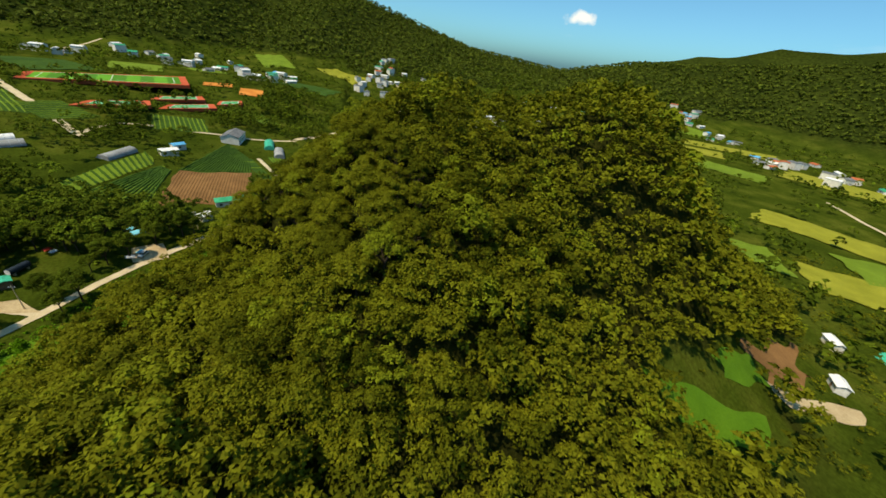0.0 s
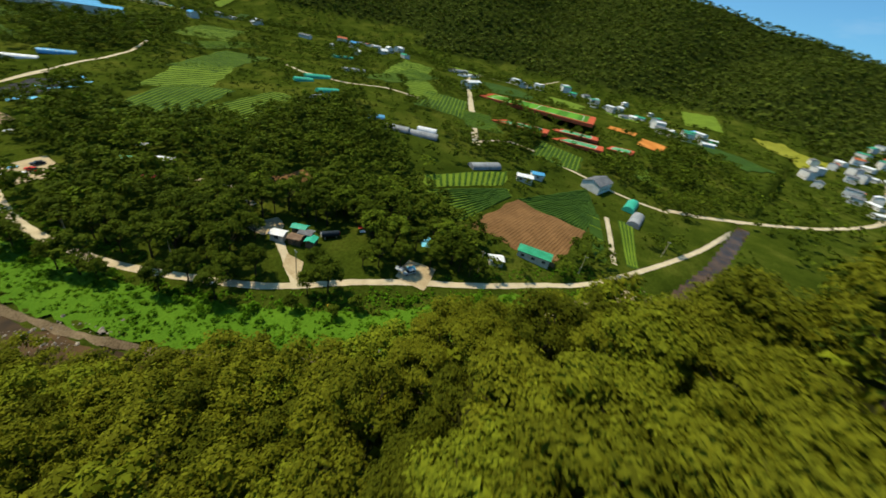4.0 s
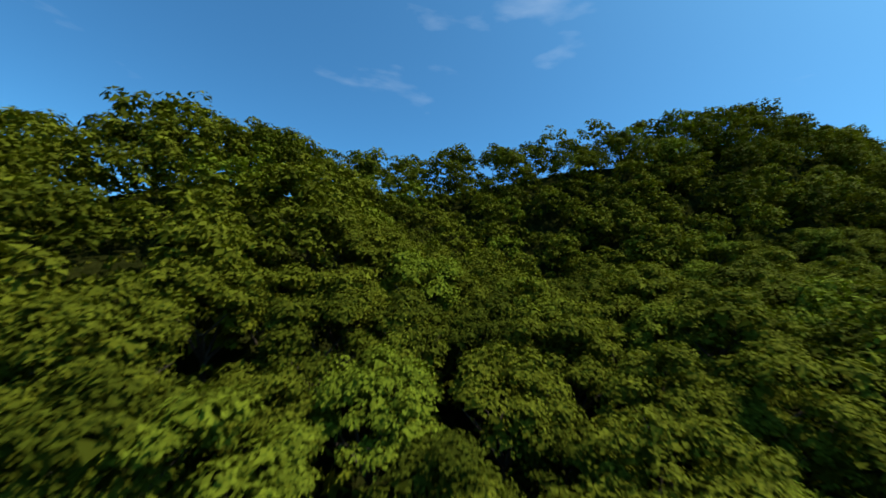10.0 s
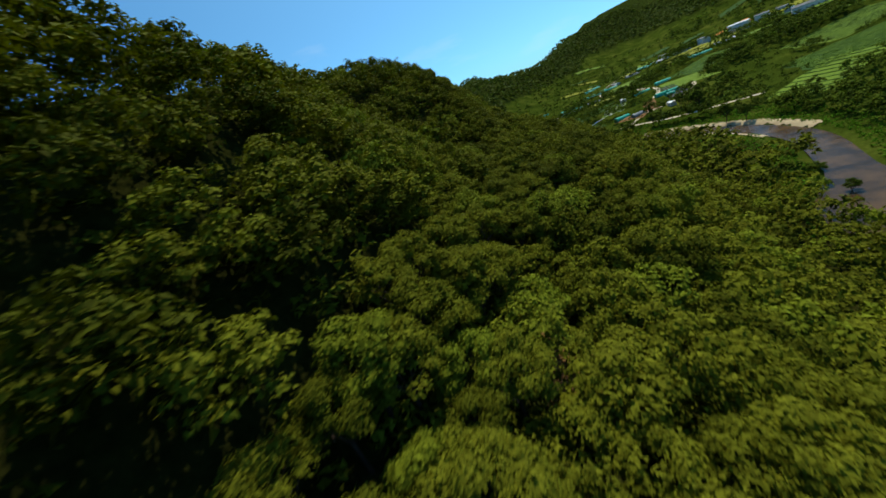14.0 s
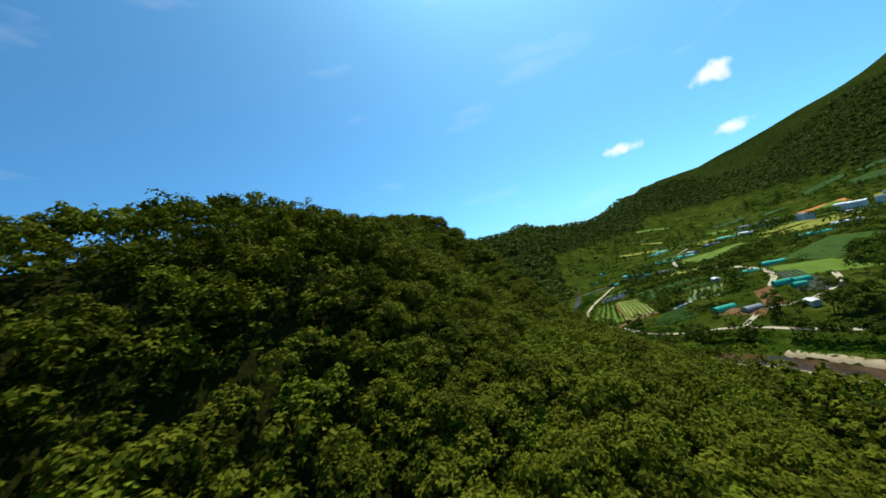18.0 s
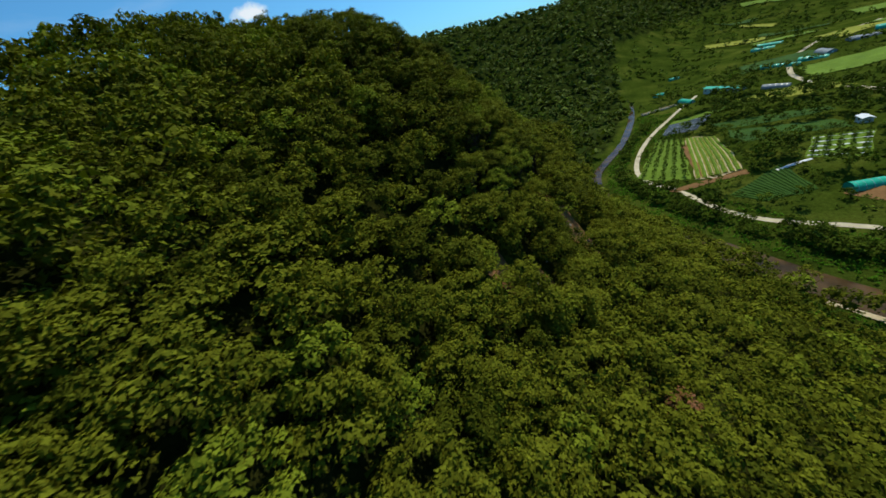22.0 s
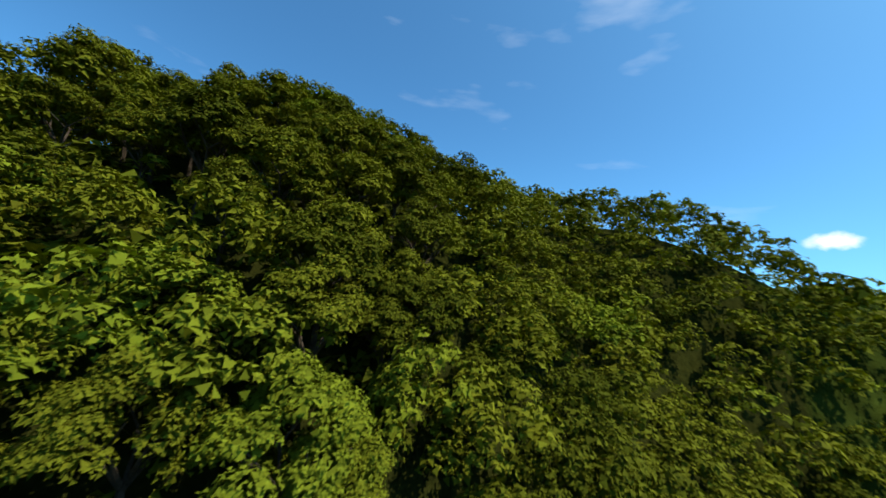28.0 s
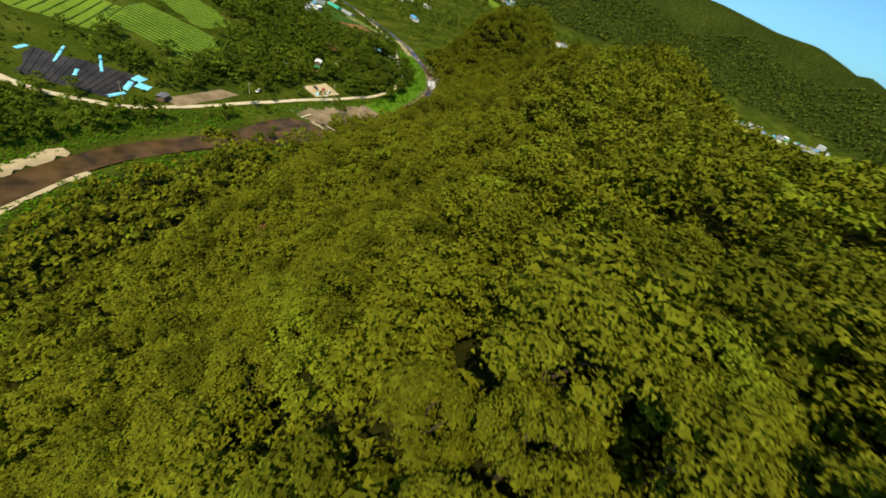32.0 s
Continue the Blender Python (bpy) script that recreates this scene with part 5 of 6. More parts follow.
def beside_stream(lo, hi, off):
    """A stretch of line beside the stream, off metres to the right of it, between two values of y."""
    p = smooth_line(STREAM, 4.0)
    d = np.gradient(p, axis=0)
    d /= np.hypot(d[:, 0], d[:, 1])[:, None]
    q = p + np.stack([d[:, 1], -d[:, 0]], -1) * off
    return [tuple(v) for v in q[(p[:, 1] > lo) & (p[:, 1] < hi) & (p[:, 0] < 140)]]


patch_along("gravel_bar", beside_stream(144, 203, 12.5), 17, GRAVEL, "stony gravel bar below the weir", 0.45)
patch_along("gravel_bank", beside_stream(-68, 24, 5.2), 2.2, GRAVEL, "stony edge of the stream", 0.3, 3)
patch_along("gravel_bank", beside_stream(22, 147, 4.7), 1.5, GRAVEL, "stony edge of the stream", 0.3, 4)
patch_along("gravel_bank", beside_stream(-64, -26, 11), 6, SAND, "sandy stream bank", 0.34, 2)
patch_along("gravel_bank", beside_stream(306, 394, 9.5), 5, SAND, "sandy bank at the stream's bend", 0.3, 5)
patch_along("gravel_bank", beside_stream(312, 403, -8.5), 3.5, SAND, "sandy bank at the hill's foot", 0.3, 6)
v, f = ribbon(beside_stream(-36, 148, 14), 16, 0.2, 6, 2.0, ragged=0.15, seed=9)
tagged(new("meadow", mesh_from("meadow", v, f, GRASS, True)), "bright green flood meadow beside the stream", "meadow", kind="structure")


def foam_material():
    m, nodes, links, b = material("white_water", 0.25, 0, 0.5)
    c = nodes.new("ShaderNodeTexCoord")
    fine = noise_node(nodes, links, 1.5, 8, 0.75, vec=c.outputs["Object"])
    broad = noise_node(nodes, links, 0.28, 3, 0.6, vec=c.outputs["Object"])
    both = nodes.new("ShaderNodeMath")
    both.operation = "MULTIPLY_ADD"
    both.inputs[1].default_value = 0.9
    links.new(fine.outputs["Fac"], both.inputs[0])
    links.new(broad.outputs["Fac"], both.inputs[2])
    col = ramp_node(nodes, links, both.outputs[0], [(0.86, (0.04, 0.03, 0.018)), (0.93, (0.2, 0.22, 0.24)), (1.0, (0.75, 0.8, 0.85))])
    links.new(col.outputs["Color"], b.inputs["Base Color"])
    bump_node(nodes, links, b, fine.outputs["Fac"], 0.9, 0.3)
    return m


def rapids():
    """A broken white riffle over the boulders."""
    rng = np.random.default_rng(33)
    v, f = ribbon(beside_stream(15, 40, 0.4), 8.6, 0, 22, 0.4, level=lambda y: -1.66 + 0 * y, ragged=0.25, seed=2)
    v[:, 2] += 0.07 * wobble(v[:, 0], v[:, 1], 0.9, 4) + rng.normal(size=len(v)) * 0.02
    tagged(new("rapids", mesh_from("rapids", v, f, foam_material(), True)), "glittering white broken water of a stony riffle", "rapids", kind="structure")


rapids()


def stone_mesh_at(rng, p, s):
    v = np.array([(1, 0, 0), (0.3, 0.9, 0), (-0.8, 0.6, 0), (-0.9, -0.5, 0), (0.2, -1, 0), (0.1, 0, 0.75), (-0.3, 0.2, 0.7)], float)
    v = v * s * rng.uniform(0.6, 1.2, (7, 3))
    t = rng.uniform(0, 6.28)
    c, n = math.cos(t), math.sin(t)
    v = np.column_stack([v[:, 0] * c - v[:, 1] * n, v[:, 0] * n + v[:, 1] * c, v[:, 2]])
    return v + np.array(p)


def stones():
    rng = np.random.default_rng(31)
    face = np.array([(0, 1, 5), (1, 2, 6), (1, 6, 5), (2, 3, 6), (3, 4, 6), (4, 5, 6), (4, 0, 5)])
    verts, faces = [], []
    line = smooth_line(STREAM, 1.0)
    line = line[(line[:, 1] > -66) & (line[:, 1] < 203) & (line[:, 0] < 110)]
    spots = []
    for _ in range(3800):
        x, y = line[rng.integers(len(line))] + rng.normal(size=2) * 4.5
        thick = wobble(np.array(x), np.array(y), 9.0)
        if thick > -0.1:
            spots.append((x, y, rng.uniform(0.15, 0.45) if rng.uniform() < 0.9 else rng.uniform(0.5, 1.0)))
    for _ in range(900):
        x, y = rng.normal() * 3.4, rng.uniform(14, 42)
        spots.append((2.2 - 0.62 * (y - 27) + x, y, rng.uniform(0.12, 0.5)))
    for _ in range(1500):
        t = rng.uniform()
        x, y = -17 + 16 * t + rng.normal() * 5, 144 + 58 * t
        spots.append((x, y, rng.uniform(0.12, 0.45)))
    for _ in range(45):
        spots.append((-124.5 + rng.normal() * 2.2, rng.choice((328.5, 355.0)) + rng.normal() * 2.4, rng.uniform(0.25, 0.8)))
    for x, y, s in spots:
        z = max(at_line_land(x, y), -1.8)
        verts.append(stone_mesh_at(rng, (x, y, z - 0.05), s))
        faces.append(face + 7 * (len(verts) - 1))
    me = mesh_from("river_stones", np.vstack(verts), np.vstack(faces), STONE)
    tagged(new("river_stones", me), "pale and brown boulders and cobbles in the stream bed", "stones", kind="stuff")


LAND_GRID = {}


def at_line_land(x, y):
    key = (round(x), round(y))
    if key not in LAND_GRID:
        LAND_GRID[key] = at_land(*key)
    return LAND_GRID[key]


stones()


# ---- trees and scrub of the valley ----
def inside(c, x, y, rim=0.0):
    """Which points lie within a four-cornered plot, or within a rim about it."""
    ok = np.ones(np.shape(x), bool)
    for i in range(4):
        (ax, ay), (bx, by) = c[i], c[(i + 1) % 4]
        n = math.hypot(bx - ax, by - ay) + 1e-9
        ok &= ((bx - ax) * (y - ay) - (by - ay) * (x - ax)) / n > -rim
    return ok


def open_ground(x, y, rim=2.5, road_rim=2.6):
    """Points that are clear of water, roads, plots and houses."""
    d, side, _ = to_line(x, y, STREAM)
    ok = d > bed_width(y) + 4
    for line in [RIVER_ROAD, NORTH_ROAD] + [t[0] for t in TRACKS]:
        ok &= to_line(x, y, line)[0] > np.where((y < 60) & (x < 140), road_rim * 1.8, road_rim)
    for c in PLOTS:
        ok &= ~inside(c, x, y, rim)
    for hx, hy, r in HOUSE_SPOTS:
        ok &= np.hypot(x - hx, y - hy) > r + 1.5
    return ok, d, side


LIGHT_CROWNS = crown_set(8, 6, 34, 900, 0.5, inner=8)


def tree_thing(x, y, s, protos, rng, label, group, tint_leaf):
    trunk, leaves, up = protos[rng.integers(len(protos))]
    tree = tagged(new("tree"), label, "tree", group)
    tree.matrix_world = Matrix.Translation((x, y, at_land(x, y, -0.05))) @ Matrix.Rotation(rng.uniform(0, 6.28), 4, "Z") @ Matrix.Diagonal((s, s, s, 1))
    part("trunk", trunk, tree)
    part("crown", leaves, tree).location = (0, 0, up)
    return tree


def tree_protos(sets, mat, rng, up=6.0):
    out = []
    for k, leaves in enumerate(sets):
        me = mesh_from("crown", leaves, np.arange(len(leaves)).reshape(-1, 3), mat)
        me.attributes.new("tint", "FLOAT", "POINT").data.foreach_set("value", np.full(len(leaves), k / len(sets), np.float32))
        out.append((trunk_mesh(rng), me, up))
    return out


def scatter(seed, lo, hi, step):
    rng = np.random.default_rng(seed)
    xs, ys = np.meshgrid(np.arange(lo[0], hi[0], step), np.arange(lo[1], hi[1], step), indexing="ij")
    return rng, (xs + rng.uniform(-0.45, 0.45, xs.shape) * step).ravel(), (ys + rng.uniform(-0.45, 0.45, ys.shape) * step).ravel()


# Thick groves on the valley floor: centre and reach.
GROVES = [(-101, 566, 5), (-88, 590, 7), (-76, 592, 8), (-62, 595, 8), (-48, 598, 8), (-36, 603, 8), (-77, 490, 5), (-66, 498, 6), (-92, 470, 4), (-99, 476, 4), (-97, 520, 5), (-92, 540, 6), (-80, 515, 7), (-72, 500, 6), (-66, 480, 6), (-30, 440, 9), (-70, 432, 8), (-100, 447, 5), (-52, 480, 6), (-30, 505, 6), (-20, 470, 5), (-40, 552, 10), (-112, 575, 6), (-118, 640, 9), (-95, 625, 9), (24, 290, 10), (34, 318, 14), (22, 344, 12), (60, 330, 14), (40, 188, 12), (46, 240, 12), (70, 255, 14), (85.1, 11.0, 10), (91.7, 22.7, 8), (75.0, 18.5, 10), (68.2, 11.7, 8), (105.4, -33.0, 6), (-50.8, 425.7, 10), (-87.1, 435.2, 8), (-116.1, 467.3, 6), (-12.7, 406.2, 10), (17.0, 388.5, 12), (3.5, 87.3, 9), (-1.6, 115.9, 9), (3.9, 138.5, 9), (11.9, 74.1, 7), (-98.2, 596.3, 14), (-60.1, 550.2, 8), (-76.5, 565.6, 14), (-49.2, 602.7, 10), (-81.9, 650.3, 16), (-18.4, 558.7, 12), (0.1, 598.3, 16), (-137.4, 621.0, 8), (18.8, 433.9, 14), (25.4, 490.2, 10), (-6.7, 399.6, 10), (51.4, 363.0, 16), (-140.6, 514.3, 4), (-142.8, 550.3, 4), (-83.1, 476.8, 2), (43.9, 96.7, 34), (68.1, 62.7, 26), (84.9, 45.1, 18), (27.2, 83.5, 14), (29.4, 119.7, 24), (48.3, 161.1, 34), (86.8, 113.5, 36), (106.5, 76.3, 22), (59.7, 213.2, 22), (16.4, 276.0, 12), (122.9, 107.0, 26), (59.8, 28.9, 10), (99.2, 32.5, 8),
          (72.3, 7.5, 9), (110.4, -41.6, 8), (138.6, 133.0, 30), (1.0, 357.8, 9), (-24.0, 410.6, 12), (0.4, 426.8, 16), (292.3, 44.6, 14), (292.6, 0.1, 12), (321.8, 61.1, 12), (350.4, 119.3, 10), (421.7, 81.1, 16), (242.9, 30.9, 20), (258.9, -48.5, 24), (313.0, -82.4, 26), (378.1, -104.8, 26),
          (-79.8, 573.3, 14), (-49.4, 561.1, 10), (-114.3, 603.6, 18), (97.8, 526.8, 30), (44.5, 516.3, 20), (151.2, 445.0, 26), (-27.5, 519.7, 5), (148.5, 381.5, 40), (216.0, 430.2, 34), (92.5, 770.1, 30), (246.6, 597.6, 30)]


def valley_trees():
    rng, x, y = scatter(41, (-150, -190), (520, 780), 5.6)
    ok, d, side = open_ground(x, y)
    ok &= side <= 0
    x, y, d = x[ok], y[ok], d[ok]
    thick = np.full(len(x), 0.0)
    for gx, gy, r in GROVES:
        thick = np.maximum(thick, 1.25 - np.hypot(x - gx, y - gy) / r * 0.8)
    hedge = 0.7 * (wobble(x, y, 37, 2) > 0.33) + 0.55 * (np.abs(wobble(x, y, 60, 8)) < 0.08)
    chance = np.maximum(thick, hedge) * (d > 17) + 0.03
    keep = rng.uniform(size=len(x)) < chance
    keep &= ~((to_line(x, y, RIVER_ROAD)[1] > 0) & (y < 85) & (x < 150)) & (to_line(x, y, NORTH_ROAD)[0] > 8)
    x, y = x[keep], y[keep]
    z = land(x, y)
    size = rng.uniform(0.6, 1.15, len(x)) + 0.35 * (thick[keep] > 0.4)
    near = np.minimum(np.hypot(x - 10, y - 40), np.hypot(x + 20, y - 440) + 40)
    order = np.argsort(near)
    protos = tree_protos(LIGHT_CROWNS, VALLEY_LEAF, rng)
    for i in order[:90]:
        tree_thing(x[i], y[i], size[i], protos, rng, "dark green broadleaf tree on the valley floor", "trees of the valley floor", VALLEY_LEAF)
    mid, far = order[90:1500], order[1500:]
    for name, some, sets, seed in (("grove", mid, crown_set(20, 8, 18, 140, 0.95, inner=2), 15), ("far_grove", far, FARTHEST_CROWNS, 16)):
        me = joined_crowns(name, [(x[i], y[i], z[i] + 4.6 * size[i], size[i]) for i in some], sets, VALLEY_LEAF, seed)
        tagged(new(name, me), "dark green hedges and groves between the fields", "grove", kind="stuff")


valley_trees()


def riverside_thicket():
    """The bushy belt between the stream's upper reach and the lane."""
    rng = np.random.default_rng(48)
    line = smooth_line([(-46, 416), (-70, 428), (-90, 439), (-112, 456), (-128, 474), (-138, 500), (-141, 545), (-138, 575), (-134, 600)], 1.6)
    x, y = (line + rng.normal(size=line.shape) * 2.6).T
    far = np.array([(-159, 576), (-154, 611), (-168, 552), (-160, 554), (-165, 566), (-150, 600), (-163, 590)], float)
    x, y = np.r_[x, far[:, 0]], np.r_[y, far[:, 1]]
    ok = (to_line(x, y, STREAM)[0] > bed_width(y) + 2.5) & (to_line(x, y, NORTH_ROAD)[0] > 6.0)
    x, y, s = x[ok], y[ok], rng.uniform(0.45, 0.95, ok.sum())
    me = joined_crowns("riverside_thicket", list(zip(x, y, land(x, y) + 3.4 * s, s)), crown_set(49, 6, 22, 260, 0.7, inner=3), VALLEY_LEAF, 50)
    tagged(new("riverside_thicket", me), "dark green bushes and small trees between stream and lane", "thicket", kind="stuff")


riverside_thicket()


def hedges():
    """Uneven rows of small trees and bushes along the fields' borders."""
    rng = np.random.default_rng(45)
    places = []
    for c in PLOTS:
        m = c.mean(0)
        if m[1] < 300 and m[0] < 240:
            continue
        for i in range(4):
            a, b = c[i], c[(i + 1) % 4]
            length = np.hypot(*(b - a))
            out = np.array(((b - a)[1], -(b - a)[0])) / length
            on = rng.uniform() < 0.75
            for k in range(int(length / 3.2)):
                on = on if rng.uniform() < 0.85 else not on
                if on:
                    p = a + (b - a) * ((k + rng.uniform()) * 3.2 / length) + out * rng.uniform(2.2, 4.5)
                    places.append((p[0], p[1], rng.uniform(0.28, 0.75)))
    x, y, s = np.array(places).T
    ok = open_ground(x, y, 1.2, 2.4)[0]
    x, y, s = x[ok], y[ok], s[ok]
    me = joined_crowns("hedge", list(zip(x, y, land(x, y) + 3.4 * s, s)), crown_set(46, 8, 14, 55, 1.1, inner=1), VALLEY_LEAF, 47)
    tagged(new("hedge", me), "uneven dark green hedges along the field borders", "hedge", kind="stuff")


hedges()


def orchards():
    """Young fruit trees in rows."""
    rng = np.random.default_rng(51)
    small = crown_set(12, 4, 10, 150, 0.4, 1.3, 1.3)
    protos = []
    for k, leaves in enumerate(small):
        me = mesh_from("crown", leaves, np.arange(len(leaves)).reshape(-1, 3), VALLEY_LEAF)
        bm = bmesh.new()
        bmesh.ops.create_cone(bm, cap_ends=True, segments=6, radius1=0.1, radius2=0.06, depth=1.5)
        trunk = bm_mesh("trunk", bm, BARK)
        protos.append((trunk, me))
    for corners, nu, nv in (([(-129.5, 490.4), (-126.5, 566.3), (-111.4, 559.8), (-104.2, 484.3)], 5, 22), ([(-61.1, 496.3), (-41.4, 493.2), (-35.7, 518.4), (-56.1, 519.4)], 5, 9)):
        c = np.array(corners, float)
        for i in range(nu):
            for j in range(nv):
                s, t = (i + 0.5) / nu, (j + 0.5) / nv
                p = quad_point(c, np.array(t), np.array(s)) if nv > 10 else quad_point(c, np.array(s), np.array(t))
                trunk, crown_me = protos[rng.integers(4)]
                tree = tagged(new("fruit_tree"), "small round fruit tree in an orchard row", "tree", "orchard trees")
                k = rng.uniform(0.75, 1.2)
                x, y = p[0] + rng.normal() * 0.2, p[1] + rng.normal() * 0.2
                tree.matrix_world = Matrix.Translation((x, y, at_land(x, y, 0.15))) @ Matrix.Rotation(rng.uniform(0, 6.28), 4, "Z") @ Matrix.Diagonal((k, k, k, 1))
                part("trunk", trunk, tree).location = (0, 0, 0.7)
                part("crown", crown_me, tree).location = (0, 0, 1.7)


orchards()


def big_trees():
    rng = np.random.default_rng(61)
    protos = tree_protos(crown_set(13, 4, 46, 2600, 0.36, inner=10), VALLEY_LEAF, rng)
    for x, y, s in ((-4.3, 360.4, 1.25), (2.2, 352.2, 1.05), (-16.7, 244.4, 0.75), (-13.6, 234.1, 0.6), (-20.6, 254.9, 0.6), (51.9, 311.3, 0.9), (-6.9, 226.3, 0.45), (9.3, 216.8, 0.5), (19.0, 203.7, 0.55),
                    (11, 56, 1.1), (18, 60, 1.0), (24, 56, 1.1), (35, 43, 1.0), (31, 35, 1.3), (27, 39, 0.9), (50, 30, 1.1), (5, 69, 1.0), (12, 68, 1.1), (-4, 96, 1.0), (-1, 84, 0.85), (9, 92, 1.1), (8, 103, 1.1),
                    (-6, 112, 1.0), (6, 116, 1.1), (62, 42, 1.1), (60, 34, 1.2), (33, 72, 1.1), (24, 72, 1.2), (54, 24, 1.1), (61, 16, 1.1), (67, 3, 1.0), (56, 66, 1.1), (50, 76, 1.2), (30, 24, 0.6), (20, 38, 0.55), (24, 27, 0.5)):
        tree_thing(x, y, s, protos, rng, "large dense dark green tree standing alone near the stream", "lone trees by the stream", VALLEY_LEAF)
    protos = tree_protos(crown_set(14, 2, 18, 240, 0.5, 3.2, 3.0), DEAD_LEAF, rng)
    for x, y in ((-69.6, 107.8), (-19.5, -66.1), (-102.1, 314.4)):
        tree_thing(x, y, 0.95, protos, rng, "half-bare tree with withered russet leaves", "withered trees", DEAD_LEAF)


big_trees()


def low_scrub():
    """Rank meadow growth on the flood plain."""
    tufts = crown_set(17, 8, 5, 44, 0.42, 1.1, 0.8, 0)
    rng, x, y = scatter(71, (-150, -60), (110, 640), 2.0)
    d, side, _ = to_line(x, y, STREAM)
    road = np.minimum(to_line(x, y, RIVER_ROAD)[0], to_line(x, y, NORTH_ROAD)[0])
    keep = (d > bed_width(y) + 3.5) & (d < 34) & (road > 3) & ((side <= 0) | (d < bed_width(y) + np.where(y > 262, 18, 8)) | (np.hypot(x + 18, y - 244) < 16))
    keep &= ~((to_line(x, y, [(-17.5, 143.6), (-13.2, 170.5), (-6.2, 199.6)])[0] < 9) & (rng.uniform(size=len(x)) < 0.93))
    for c in PLOTS:
        keep &= ~inside(c, x, y, 1.0)
    keep &= rng.uniform(size=len(x)) < 0.75
    x, y = x[keep], y[keep]
    z, s = land(x, y), rng.uniform(0.5, 1.5, len(x))
    me = joined_crowns("meadow_scrub", list(zip(x, y, z + 0.1, s)), tufts, MEADOW_LEAF, 18)
    tagged(new("meadow_scrub", me), "rank bright green weeds and grass on the flood plain", "scrub", kind="stuff")
    rng, x, y = scatter(72, (-130, -190), (330, 740), 6.0)
    ok, d, side = open_ground(x, y, 0.5, 2.5)
    ok &= (side <= 0) & (d > 22) & (rng.uniform(size=len(x)) < 0.6)
    x, y = x[ok], y[ok]
    me = joined_crowns("bushes", list(zip(x, y, land(x, y) + 0.3, rng.uniform(0.6, 2.0, len(x)))), crown_set(19, 6, 4, 26, 0.6, 1.1, 0.9, 0), VALLEY_LEAF, 19)
    tagged(new("bushes", me), "low bushes and weeds between the fields", "bushes", kind="stuff")
    rng, x, y = scatter(73, (-230, -300), (-60, -70), 4.6)
    ok = open_ground(x, y, 0.8, 2.5)[0] & (ridge(x, y) < 22) & (rng.uniform(size=len(x)) < 0.25 + 0.5 * (wobble(x, y, 21, 6) > 0.1))
    x, y, s = x[ok], y[ok], rng.uniform(0.2, 0.7, ok.sum())
    me = joined_crowns("thicket", list(zip(x, y, land(x, y) + 2.6 * s, s)), crown_set(74, 8, 14, 80, 0.9, inner=2), LEAF, 75)
    tagged(new("thicket", me), "green bushes and small trees round the clearing", "thicket", kind="stuff")


low_scrub()


def meadow_bushes():
    """Rounded bushes on the flood meadow and at its edge."""
    rng = np.random.default_rng(76)
    places = []
    for off, count in ((10, 14), (16, 26), (21, 55)):
        line = np.array(beside_stream(-30, 142, off))
        for _ in range(count):
            x, y = line[rng.integers(len(line))] + rng.normal(size=2) * 1.8
            places.append((x, y, rng.uniform(0.16, 0.34) + 0.012 * (off - 10)))
    x, y, s = np.array(places).T
    ok = (to_line(x, y, RIVER_ROAD)[0] > 3.0) & (to_line(x, y, STREAM)[0] > bed_width(y) + 3)
    x, y, s = x[ok], y[ok], s[ok]
    me = joined_crowns("meadow_bushes", list(zip(x, y, land(x, y) + 2.2 * s, s)), crown_set(77, 6, 20, 380, 0.75, inner=6), MEADOW_LEAF, 78)
    tagged(new("meadow_bushes", me), "rounded bright green bushes on the flood meadow", "bushes", kind="stuff")


meadow_bushes()


def hill_woods():
    """The woods on the far hills."""
    lumps = crown_set(23, 8, 6, 17, 4.2, 6.5, 3.5, 0)
    rng, x, y = scatter(81, (-1500, -1400), (1500, 1900), 15.0)
    d, side, _ = to_line(x, y, STREAM)
    r = np.hypot(x - HEART[0], y - HEART[1])
    z = land(x, y)
    keep = far_wooded(x, y, z, r, d, side) & (r < 1550)
    keep &= ~((side > 0) & (ridge(x, y) > 4) & (y < 600))
    for hx, hy, q in HOUSE_SPOTS:
        keep &= np.hypot(x - hx, y - hy) > q + 8
    for c in PLOTS:
        keep &= ~inside(c, x, y, 5)
    x, y, z = x[keep], y[keep], z[keep]
    me = joined_crowns("hill_woods", list(zip(x, y, z + 3, rng.uniform(0.8, 1.5, len(x)))), lumps, HILL_LEAF, 24)
    tagged(new("hill_woods", me), "dark green woods on the far hillsides", "woods", kind="stuff")
    rng, x, y = scatter(82, (-340, -900), (1000, 1250), 13.0)
    ok, d, side = open_ground(x, y, 3, 6)
    r = np.hypot(x - HEART[0], y - HEART[1])
    ok &= (land(x, y) < np.where(y > 420, 78, 50)) & (r > 330) & ~((x < 520) & (y > -190) & (y < 780) & (side <= 0)) & (ridge(x, y) < 4)
    ok &= rng.uniform(size=len(x)) < 0.3 + 0.5 * (wobble(x, y, 90, 4) > 0.15)
    x, y = x[ok], y[ok]
    me = joined_crowns("distant_groves", list(zip(x, y, land(x, y) + 3.5, rng.uniform(0.7, 1.4, len(x)))), crown_set(25, 8, 8, 34, 2.2, 4.5, 4, 0), VALLEY_LEAF, 26)
    tagged(new("distant_groves", me), "dark green tree belts round distant fields", "grove", kind="stuff")


hill_woods()


